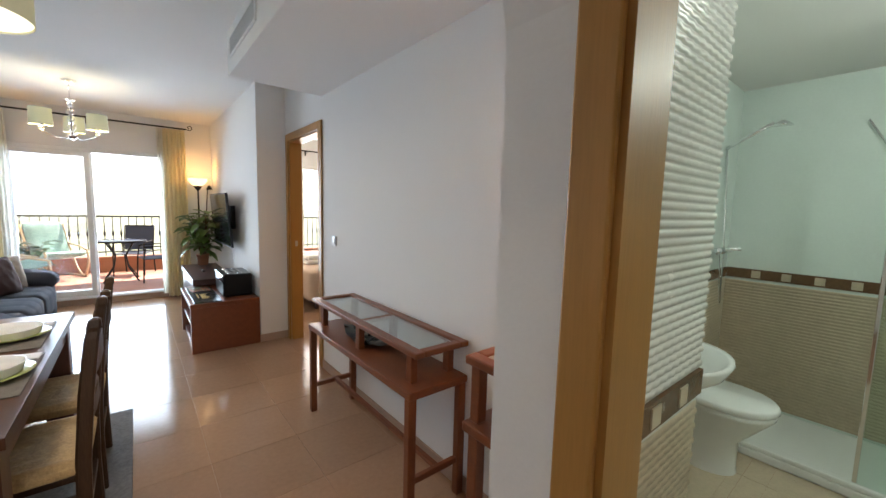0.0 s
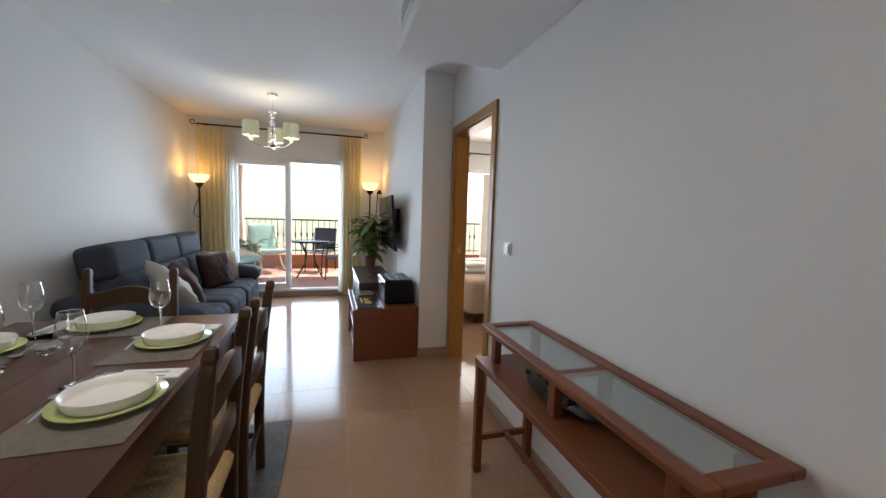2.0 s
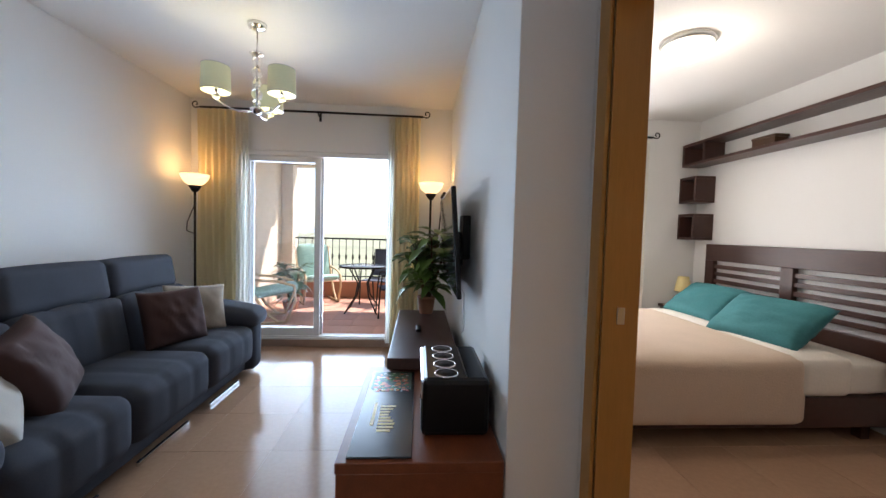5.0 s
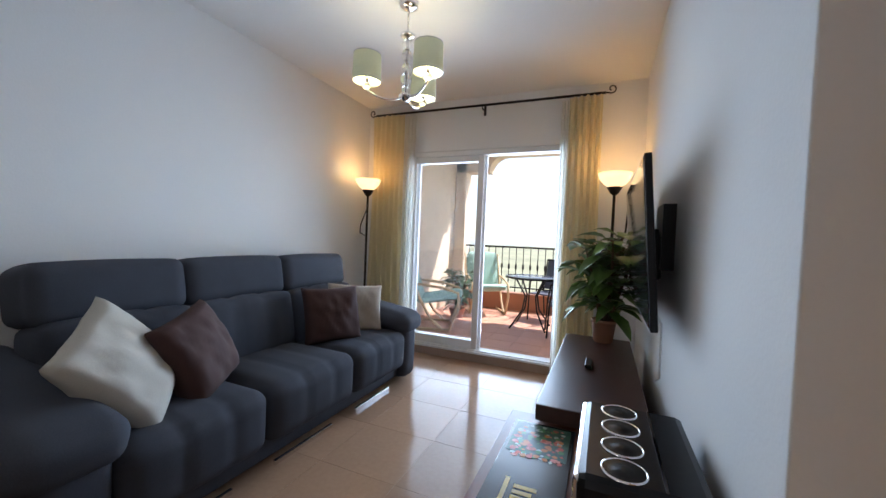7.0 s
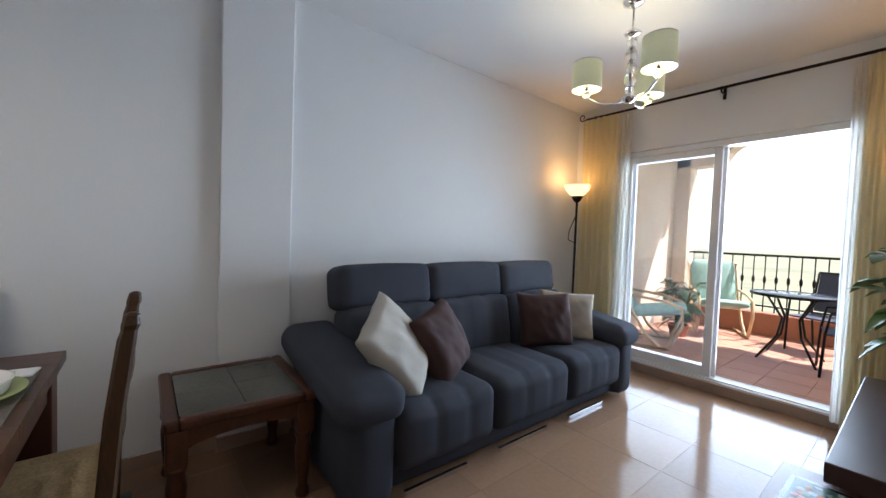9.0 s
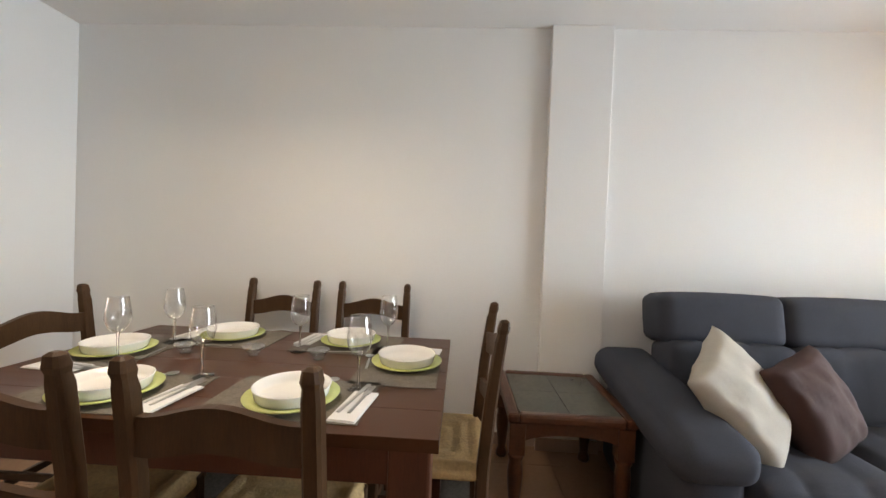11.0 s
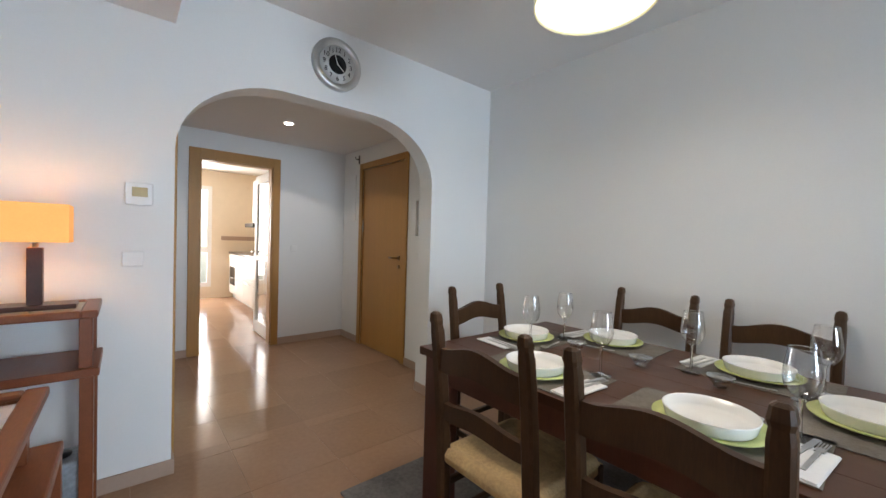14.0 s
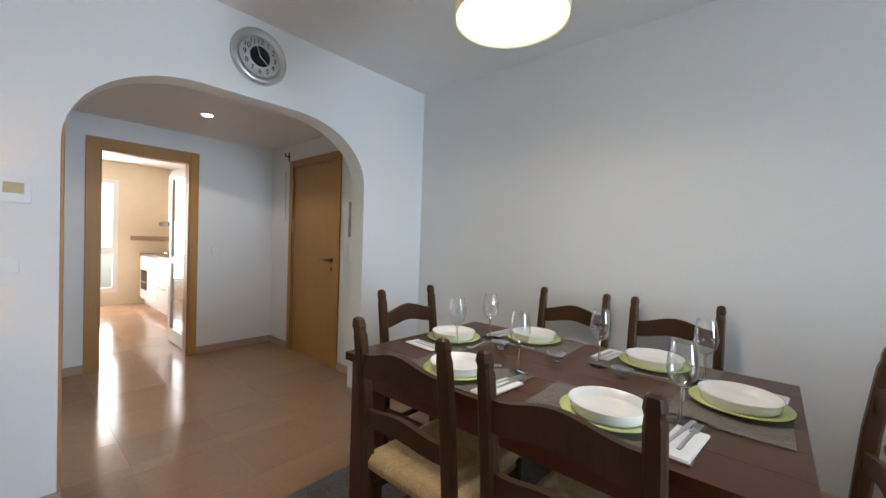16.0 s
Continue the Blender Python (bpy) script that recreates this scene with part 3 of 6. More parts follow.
def bar_mat():
    b = thing("bar_mat", "black bar mat printed with strawberries and limes, on the cabinet", "mat")
    x0, x1, y0, y1, z = 0.635, 0.865, 4.29, 5.10, 0.471
    part("rubber", B(x0, x1, y0, y1, z, z + 0.008, bev=0.003), mat("mat_black", (0.010, 0.012, 0.018), 0.25, var=0.1, bump=0.02), b)
    rnd = random.Random(5)
    cols = [mat("print_red", (0.55, 0.09, 0.06), 0.35), mat("print_pink", (0.65, 0.22, 0.18), 0.35), mat("print_green", (0.07, 0.24, 0.08), 0.35), mat("print_pale", (0.50, 0.55, 0.50), 0.35), mat("print_orange", (0.62, 0.20, 0.05), 0.35)]
    part("print_ground", B(x0 + 0.015, x1 - 0.015, y1 - 0.24, y1 - 0.015, z + 0.0082, z + 0.0088), mat("print_dark_green", (0.03, 0.09, 0.06), 0.35, var=0.5, scale=30), b, "printed fruit picture")
    for i in range(120):
        x, y = rnd.uniform(x0 + 0.03, x1 - 0.03), rnd.uniform(y1 - 0.26, y1 - 0.03)
        r, k = rnd.uniform(0.005, 0.014), rnd.randrange(5)
        n, a0 = 9, rnd.uniform(0, 6)
        zz = z + 0.0089 + 0.00001 * i
        s = Shape()
        ring = [(x + r * rnd.uniform(.7, 1.1) * math.cos(a0 + 2 * math.pi * j / n), y + r * rnd.uniform(.7, 1.1) * math.sin(a0 + 2 * math.pi * j / n), zz) for j in range(n)]
        s.add(ring, [tuple(range(n))])
        part("print_patch", s, cols[k], b)
    gold = mat("print_gold", (0.62, 0.46, 0.10), 0.35)
    for i in range(9):
        yy = y0 + 0.17 + i * 0.026
        part("print_mark", B(x0 + 0.085, x0 + 0.085 + 0.055 + 0.014 * math.sin(i * 0.9), yy, yy + 0.016, z + 0.0083, z + 0.0092), gold, b)
    part("print_mark", B(x0 + 0.055, x0 + 0.068, y0 + 0.22, y0 + 0.42, z + 0.0083, z + 0.0092), gold, b)
    return b


bar_mat()
remote = thing("remote_control", "small black remote control on the dark cabinet", "remote control")
part("body", B(0.865, 0.90, 5.66, 5.80, 0.556, 0.574, bev=0.006), M_BLACK, remote)


def torchere(x, y, reading):
    l = thing("floor_lamp", "black floor lamp with a glowing white glass bowl, by the curtain", "floor lamp", "uplighter lamps")
    part("foot", Shape().lathe([(0, 0), (0.125, 0), (0.125, 0.012), (0.05, 0.025), (0.014, 0.035), (0, 0.035)], (x, y, 0), 24), M_IRON, l)
    part("pole", Shape().tube([(x, y, 0.03), (x, y, 1.62)], 0.011, 10), M_IRON, l)
    part("cup", Shape().lathe([(0.012, 1.585), (0.03, 1.60), (0.058, 1.648), (0.05, 1.65), (0.0, 1.645)], (x, y, 0), 18), M_IRON, l)
    bowl = [(0.045, 1.652), (0.080, 1.672), (0.110, 1.712), (0.126, 1.755), (0.122, 1.755), (0.106, 1.714), (0.076, 1.677), (0.04, 1.658)]
    part("bowl", Shape().lathe(bowl, (x, y, 0), 28), M_BOWL, l, "glowing frosted glass bowl")
    if reading:
        part("reading_arm", Shape().tube([(x, y, 1.10), (x + 0.09, y - 0.06, 1.30), (x + 0.11, y - 0.08, 1.62)], 0.007, 8), M_IRON, l)
        part("reading_head", Shape().lathe([(0.012, 0.06), (0.03, 0.03), (0.042, 0.0)], (x + 0.13, y - 0.10, 1.60), 14), M_IRON, l)
    else:
        part("cord", Shape().tube([(x - 0.01, y, 1.45), (x - 0.06, y - 0.02, 1.30), (x - 0.065, y - 0.02, 1.22), (x - 0.012, y, 1.19)], 0.005, 6), M_IRON, l)


M_BOWL = mat("glowing_glass", (0.85, 0.75, 0.55), 0.4, var=0.02, bump=0, emit=(1.0, 0.66, 0.30), power=0.75)
torchere(-1.28, 6.787, False)
torchere(0.98, 6.811, True)


def curtain(x0, x1, label, folds, low):
    c = thing("curtain", label, "curtain", "terrace curtains")
    verts, faces = [], []
    n, k = folds * 10, 14
    for j in range(k + 1):
        z = 2.44 - (2.44 - 0.02) * j / k
        for i in range(n + 1):
            u = i / n
            spread = 1 + low * (j / k)
            x = (x0 + x1) / 2 + (u - 0.5) * (x1 - x0) * spread
            a = 0.026 + 0.012 * j / k
            y = 6.985 + a * math.sin(u * folds * 2 * math.pi + 0.5 * math.sin(j * 0.35)) + 0.01 * math.sin(u * 9 + j * 0.5)
            verts.append((x, y, z))
    for j in range(k):
        for i in range(n):
            a = j * (n + 1) + i
            faces.append((a, a + 1, a + n + 2, a + n + 1))
    part("cloth", Shape().add(verts, faces, True), M_CURTAIN, c)


curtain(-1.37, -1.00, "pale yellow curtain hanging in folds from the rod", 6, 0.05)
curtain(0.60, 0.86, "pale yellow curtain gathered beside the terrace door", 5, 0.12)
for x0, x1 in ((-1.02, -0.90), (0.53, 0.61)):
    c = thing("sheer_curtain", "thin white sheer curtain behind the yellow curtain", "curtain", "sheer curtains")
    verts, faces = [], []
    n, k = 24, 8
    for j in range(k + 1):
        for i in range(n + 1):
            u = i / n
            verts.append((x0 + (x1 - x0) * u, 7.045 + 0.014 * math.sin(u * 19 + 0.2 * j), 2.44 - 2.38 * j / k))
    for j in range(k):
        for i in range(n):
            a = j * (n + 1) + i
            faces.append((a, a + 1, a + n + 2, a + n + 1))
    part("cloth", Shape().add(verts, faces, True), M_SHEER, c)


def curtain_rod(x0, x1, y, z, wall_y):
    r = thing("curtain_rod", "black wrought-iron curtain rod with scrolled ends", "curtain rod")
    part("bar", Shape().tube([(x0 + 0.06, y, z), (x1 - 0.06, y, z)], 0.011, 10), M_IRON, r)
    for x, s in ((x0 + 0.06, -1), (x1 - 0.06, 1)):
        pts = [(x, y, z)]
        for i in range(18):
            a = i / 17 * 2.0 * math.pi * 0.95
            rad = 0.036 * (1 - i / 26)
            pts.append((x + s * (0.045 + rad * math.sin(a)), y, z + 0.028 - rad * math.cos(a)))
        part("scroll", Shape().tube(pts, 0.006, 6), M_IRON, r)
    for x in (x0 + 0.16, (x0 + x1) / 2 + 0.05, x1 - 0.14):
        part("bracket", Shape().tube([(x, wall_y, z - 0.03), (x, y, z - 0.03), (x, y, z + 0.012)], 0.007, 6).tube([(x, wall_y - 0.004, z - 0.07), (x, wall_y - 0.004, z + 0.02)], 0.012, 8), M_IRON, r)
    return r


curtain_rod(-1.42, 0.94, 7.02, 2.465, 7.109)


def leafy(name, label, category, base, stem_h, crown, count, size, material, stem_mat, pot, seed, at_stems=4):
    p = thing(name, label, category)
    bx, by, bz = base
    rnd = random.Random(seed)
    part("pot", Shape().lathe([(0, 0), (pot * 0.72, 0), (pot * 0.8, 0.01), (pot, 0.13), (pot * 1.06, 0.13), (pot * 1.06, 0.15), (pot * 0.94, 0.15), (pot * 0.9, 0.125), (0, 0.125)], base, 20), M_TERRA, p, "terracotta pot")
    leaves = Shape()
    stems = Shape()
    for k in range(at_stems):
        a = 2 * math.pi * k / at_stems + rnd.uniform(-.4, .4)
        tip = Vector((bx + crown[0] * 0.45 * math.cos(a), by + crown[1] * 0.45 * math.sin(a), bz + stem_h * rnd.uniform(.85, 1.05)))
        root = Vector((bx + 0.02 * math.cos(a), by + 0.02 * math.sin(a), bz + 0.12))
        mid = (root + tip) / 2 + Vector((rnd.uniform(-.03, .03), rnd.uniform(-.03, .03), 0.04))
        stems.tube([root, mid, tip], [0.012, 0.009, 0.004], 6)
        for i in range(count // at_stems):
            t = rnd.uniform(0.12, 1.0)
            o = root.lerp(mid, t * 2) if t < 0.5 else mid.lerp(tip, t * 2 - 1)
            ang, el = rnd.uniform(0, 2 * math.pi), rnd.uniform(-0.55, 0.75)
            d = Vector((math.cos(ang) * math.cos(el), math.sin(ang) * math.cos(el), math.sin(el)))
            length = size * rnd.uniform(0.7, 1.2)
            stalk = o + d * rnd.uniform(0.03, crown[2])
            stems.tube([o, stalk], [0.003, 0.002], 4, cap=False)
            side = d.cross(Vector((0, 0, 1))).normalized()
            up = side.cross(d)
            w = length * 0.30
            prof = [(0, 0.0), (0.2, 0.75), (0.45, 1.0), (0.75, 0.62), (1.0, 0.02)]
            vs = []
            for u, ww in prof:
                c = stalk + d * length * u - Vector((0, 0, 1)) * length * 0.32 * u * u
                vs += [c + side * w * ww + up * w * ww * 0.35, c, c - side * w * ww + up * w * ww * 0.35]
            fs = []
            for j in range(len(prof) - 1):
                fs += [(3 * j, 3 * j + 1, 3 * j + 4, 3 * j + 3), (3 * j + 1, 3 * j + 2, 3 * j + 5, 3 * j + 4)]
            leaves.add(vs, fs, True)
    part("stem", stems, stem_mat, p)
    lv = part("foliage", leaves, material, p, "glossy pointed green leaves")
    lv["kind"] = "stuff"


M_TERRA = mat("terracotta", (0.36, 0.16, 0.09), 0.75, var=0.12)
M_STEM = mat("stem_brown", (0.12, 0.07, 0.035), 0.8)
M_LEAF = mat("leaf_green", (0.115, 0.20, 0.04), 0.35, var=0.3, scale=5, fine=30, random_by="island")
M_LEAF2 = mat("leaf_pale", (0.10, 0.19, 0.10), 0.5, var=0.3, scale=5, fine=30, random_by="island")
leafy("potted_plant", "bushy green potted plant on the low cabinet's end", "plant", (0.95, 6.30, 0.556), 0.70, (0.36, 0.44, 0.08), 190, 0.17, M_LEAF, M_STEM, 0.075, 11, 5)


def chandelier():
    c = thing("chandelier", "chrome chandelier with glass balls and three cream fabric shades", "chandelier")
    x, y = -0.205, 5.576
    part("canopy", Shape().lathe([(0, 2.578), (0.06, 2.578), (0.055, 2.555), (0.02, 2.54), (0, 2.54)], (x, y, 0), 20), M_CHROME, c)
    part("rod", Shape().tube([(x, y, 2.55), (x, y, 2.02)], 0.006, 8), M_CHROME, c)
    part("disc", Shape().lathe([(0, 2.405), (0.035, 2.40), (0.045, 2.39), (0.035, 2.38), (0, 2.375)], (x, y, 0), 18), M_CHROME, c)
    for z, r in ((2.34, 0.03), (2.27, 0.034), (2.20, 0.028), (2.13, 0.036), (2.075, 0.025)):
        part("glass_ball", Shape().lathe([(r * math.sin(math.pi * i / 8), z - r * math.cos(math.pi * i / 8)) for i in range(9)], (x, y, 0), 14), M_CRYSTAL, c, "clear glass ball")
        part("collar", Shape().lathe([(0.0, z - r - 0.006), (0.016, z - r - 0.005), (0.016, z - r + 0.002), (0, z - r + 0.003)], (x, y, 0), 12), M_CHROME, c)
    part("hub", Shape().lathe([(0, 2.0), (0.02, 2.005), (0.042, 2.03), (0.042, 2.04), (0.02, 2.05), (0, 2.052)], (x, y, 0), 18), M_CHROME, c)
    for a in (210, 330, 90):
        a = radians(a)
        dx, dy = math.cos(a), math.sin(a)
        pts = [(x + dx * (0.03 + 0.20 * (i / 8)), y + dy * (0.03 + 0.20 * (i / 8)), 2.02 - 0.02 * math.sin(i / 8 * math.pi) + 0.035 * (i / 8) ** 2) for i in range(9)]
        arm = part("arm", Shape().tube(pts, 0.006, 8), M_CHROME, c)
        ex, ey = x + dx * 0.23, y + dy * 0.23
        part("holder_ball", Shape().lathe([(0.024 * math.sin(math.pi * i / 8), 2.075 - 0.024 * math.cos(math.pi * i / 8)) for i in range(9)], (ex, ey, 0), 14), M_CRYSTAL, arm, "clear glass ball")
        part("candle_tube", Shape().tube([(ex, ey, 2.095), (ex, ey, 2.15)], 0.012, 10), M_CHROME, arm)
        part("shade", Shape().lathe([(0.084, 2.10), (0.080, 2.255), (0.078, 2.255), (0.082, 2.10)], (ex, ey, 0), 28), M_SHADE, arm, "cream fabric drum shade")
        for z, rr in ((2.098, 0.085), (2.253, 0.081)):
            part("shade_rim", Shape().lathe([(rr - 0.004, z), (rr, z), (rr, z + 0.004), (rr - 0.004, z + 0.004)], (ex, ey, 0), 28), M_STEEL, arm)


M_SHADE = mat("shade_cloth", (0.72, 0.72, 0.50), 0.8, var=0.04, fine=120, bump=0.1, emit=(0.85, 0.86, 0.5), power=0.04)
chandelier()

# ---- dining area ----
rug = thing("rug", "flat grey-brown woven rug under the dining table", "rug")
part("weave", B(-1.30, 0.18, 1.38, 3.385, 0.0005, 0.012, bev=0.003), mat("rug_weave", (0.17, 0.16, 0.15), 0.95, var=0.35, scale=6, fine=60, bump=0.5), rug)


def dining_table():
    t = thing("dining_table", "dark stained wooden dining table with square legs, laid for six", "table")
    x0, x1, y0, y1, h = -1.03, -0.05, 1.68, 3.205, 0.757
    n = 6
    for i in range(n):
        a, b = x0 + (x1 - x0) * i / n, x0 + (x1 - x0) * (i + 1) / n
        part("top_plank", B(a, b - 0.0003, y0, y1, h - 0.035, h, bev=0.0012), M_DARK, t)
    za, zb = h - 0.14, h - 0.036
    for y in (y0 + 0.03, y1 - 0.055):
        part("apron", B(x0 + 0.13, x1 - 0.13, y, y + 0.025, za, zb, bev=0.003), M_CHERRY2, t)
    for x in (x0 + 0.03, x1 - 0.055):
        part("apron", B(x, x + 0.025, y0 + 0.13, y1 - 0.13, za, zb, bev=0.003), M_CHERRY2, t)
    for x in (x0 + 0.02, x1 - 0.13):
        for y in (y0 + 0.02, y1 - 0.13):
            part("leg", B(x, x + 0.11, y, y + 0.11, 0.0125, h - 0.036, bev=0.008), M_CHERRY2, t)


M_CHERRY2 = mat("table_wood", (0.085, 0.026, 0.013), 0.38, var=0.22, scale=5, fine=40, stretch=(6, 6, 0.8), bump=0.05)
dining_table()


def dining_chair():
    """Ladder-back chair at the origin; the back is on +x, the sitter looks to -x."""
    c = thing("dining_chair", "dark wooden ladder-back dining chair with a woven rush seat", "chair", "chairs round the table")
    for y in (-0.20, 0.20):
        post = Shape()
        prof = [(0.0, 0.0, 0.021), (-0.005, 0.25, 0.022), (0.0, 0.45, 0.022), (0.02, 0.70, 0.022), (0.045, 0.90, 0.021), (0.05, 0.925, 0.018), (0.053, 0.94, 0.021), (0.056, 0.965, 0.017), (0.057, 0.972, 0.008)]
        vs, fs = [], []
        for dx, z, r in prof:
            cx = 0.19 + dx
            b = r * 0.35
            vs += [(cx - r, y - r + b, z), (cx - r + b, y - r, z), (cx + r - b, y - r, z), (cx + r, y - r + b, z), (cx + r, y + r - b, z), (cx + r - b, y + r, z), (cx - r + b, y + r, z), (cx - r, y + r - b, z)]
        for i in range(len(prof) - 1):
            for k in range(8):
                fs.append((i * 8 + k, i * 8 + (k + 1) % 8, i * 8 + 8 + (k + 1) % 8, i * 8 + 8 + k))
        fs += [tuple(range(8))[::-1], tuple(range(len(vs) - 8, len(vs)))]
        part("back_post", post.add(vs, fs), M_CHAIR, c)
        part("front_leg", B(-0.215, -0.175, y - 0.02, y + 0.02, 0, 0.44, bev=0.006), M_CHAIR, c)
        for z in (0.16, 0.30):
            part("side_stretcher", B(-0.176, 0.172, y - 0.009, y + 0.009, z, z + 0.028, bev=0.004), M_CHAIR, c)
    for z0, hh, lift, dx in ((0.755, 0.085, 0.035, 0.033), (0.575, 0.060, 0.025, 0.012)):
        vs, fs = [], []
        n = 14
        for i in range(n + 1):
            u = 2 * i / n - 1
            top = z0 + hh + lift * (math.cos(u * math.pi) * 0.5 + 0.5) ** 1.0
            bot = z0 + lift * 0.75 * (math.cos(u * math.pi) * 0.5 + 0.5)
            bow = 0.016 * (1 - u * u)
            for xx, zz in ((-0.011, bot), (0.011, bot), (0.011 , top), (-0.011, top)):
                vs.append((0.19 + dx + bow + xx, 0.182 * u, zz))
        for i in range(n):
            for k in range(4):
                fs.append((i * 4 + k, i * 4 + (k + 1) % 4, i * 4 + 4 + (k + 1) % 4, i * 4 + 4 + k))
        fs += [(0, 1, 2, 3), (n * 4 + 3, n * 4 + 2, n * 4 + 1, n * 4)]
        part("back_rail", Shape().add(vs, fs), M_CHAIR, c)
    part("front_stretcher", B(-0.205, -0.187, -0.18, 0.18, 0.26, 0.30, bev=0.004), M_CHAIR, c)
    part("rear_stretcher", B(0.18, 0.198, -0.18, 0.18, 0.22, 0.25, bev=0.004), M_CHAIR, c)
    # woven seat: four triangles of cords that meet in the middle
    s = Shape()
    vs, fs = [], []
    n = 26
    for i in range(n + 1):
        for j in range(n + 1):
            u, v = 2 * i / n - 1, 2 * j / n - 1
            ring = max(abs(u), abs(v))
            z = 0.448 + 0.012 * ring + 0.004 * math.cos(ring * 60) - 0.008 * (1 - min(1, abs(abs(u) - abs(v)) * 8)) * ring
            if ring > 0.97:
                z -= 0.02
            vs.append((-0.01 + u * 0.215, v * 0.21, z))
    for i in range(n):
        for j in range(n):
            a = i * (n + 1) + j
            fs.append((a, a + n + 1, a + n + 2, a + 1))
    s.add(vs, fs, True)
    s.soft(-0.225, 0.205, -0.218, 0.218, 0.405, 0.447, r=0.018, n=6)
    part("rush_seat", s, M_RUSH, c, "woven straw-coloured rush seat")
    return c


chair = dining_chair()
chair.matrix_world = pose(-0.125, 2.20, 0.0125)
for x, y, rz in ((-0.12, 2.75, 0), (-1.15, 2.175, 180), (-1.17, 2.725, 180), (-0.64, 3.155, 90), (-0.63, 1.71, -90)):
    copy_thing(chair, pose(x, y, 0.0125, 0, 0, rz))

M_PLATE = mat("glazed_white", (0.80, 0.79, 0.75), 0.15, var=0.02, bump=0)
M_LIME = mat("lime_glaze", (0.54, 0.58, 0.22), 0.25, var=0.06, bump=0)
M_NAPKIN = mat("paper_napkin", (0.80, 0.80, 0.79), 0.9, var=0.03, bump=0.1)
M_MAT = mat("placemat_weave", (0.16, 0.14, 0.115), 0.9, var=0.25, scale=20, fine=120, bump=0.4)
TOP = 0.7575


def setting(x, y, rz):
    m = pose(x, y, TOP, 0, 0, rz)
    pm = thing("placemat", "dark taupe woven placemat on the table", "placemat", "placemats", at=m)
    part("weave", B(-0.17, 0.13, -0.23, 0.23, 0.0, 0.003, bev=0.001), M_MAT, pm)
    pl = thing("dinner_plate", "wide plate with a lime green rim under a bowl", "plate", "dinner plates", at=m @ pose(0, 0, 0.0032))
    part("dish", Shape().lathe([(0, 0), (0.085, 0), (0.095, 0.006), (0.135, 0.016), (0.137, 0.020), (0.095, 0.011), (0.085, 0.006), (0, 0.006)], (0, 0, 0), 40), M_LIME, pl)
    bw = thing("soup_plate", "white glazed deep soup plate on the green plate", "plate", "soup plates", at=m @ pose(0, 0, 0.0095))
    part("dish", Shape().lathe([(0, 0), (0.086, 0), (0.097, 0.003), (0.104, 0.012), (0.110, 0.036), (0.112, 0.041), (0.108, 0.041), (0.100, 0.018), (0.090, 0.010), (0, 0.008)], (0, 0, 0), 40), M_PLATE, bw)


PLATES = ((-0.225, 2.757, 0), (-0.20, 2.21, 0), (-0.868, 2.745, 180), (-0.868, 2.18, 180), (-0.60, 3.045, 90), (-0.57, 1.88, -90))
for x, y, rz in PLATES:
    setting(x, y, rz)


def glass_of(x, y):
    g = thing("wine_glass", "clear empty stemmed wine glass on the table", "wine glass", "wine glasses", at=pose(x, y, TOP + 0.0005) @ Matrix.Scale(1.1, 4))
    part("foot", Shape().lathe([(0, 0), (0.034, 0), (0.035, 0.002), (0.012, 0.005), (0.005, 0.012), (0, 0.012)], (0, 0, 0), 24), M_CRYSTAL, g)
    part("stem", Shape().lathe([(0.005, 0.011), (0.0038, 0.03), (0.0036, 0.08), (0.006, 0.098)], (0, 0, 0), 12), M_CRYSTAL, g)
    part("bowl", Shape().lathe([(0.004, 0.097), (0.018, 0.103), (0.032, 0.122), (0.0375, 0.146), (0.035, 0.178), (0.0285, 0.216)], (0, 0, 0), 28), M_WINE, g)
    part("rim", Shape().lathe([(0.0278, 0.2155), (0.0290, 0.2155), (0.0290, 0.2172), (0.0278, 0.2172), (0.0278, 0.2155)], (0, 0, 0), 28), M_CRYSTAL, g)


for x, y in ((-0.335, 2.925), (-0.37, 2.376), (-0.706, 2.57), (-0.465, 1.985), (-0.724, 2.0), (-0.80, 2.93)):
    glass_of(x, y)


def cutlery(name, label, m, kind):
    c = thing(name, label, name, "cutlery", at=m)
    h = Shape().box(-0.005, 0.005, -0.10, 0.03, 0, 0.0025, bev=0.001)
    if kind == "knife":
        h.box(-0.008, 0.007, 0.03, 0.115, 0.0002, 0.002, bev=0.0008)
    elif kind == "fork":
        h.box(-0.010, 0.010, 0.03, 0.06, 0.0002, 0.0025, bev=0.001)
        for k in (-0.0085, -0.003, 0.003, 0.0085):
            h.box(k - 0.0014, k + 0.0014, 0.06, 0.10, 0.0004, 0.0022)
    else:
        h.lathe([(0, 0.004), (0.012, 0.002), (0.019, 0.005), (0.02, 0.006), (0.012, 0.0035), (0, 0.0055)], (0, 0.05, 0), 16)
    part("metal", h, M_STEEL, c)


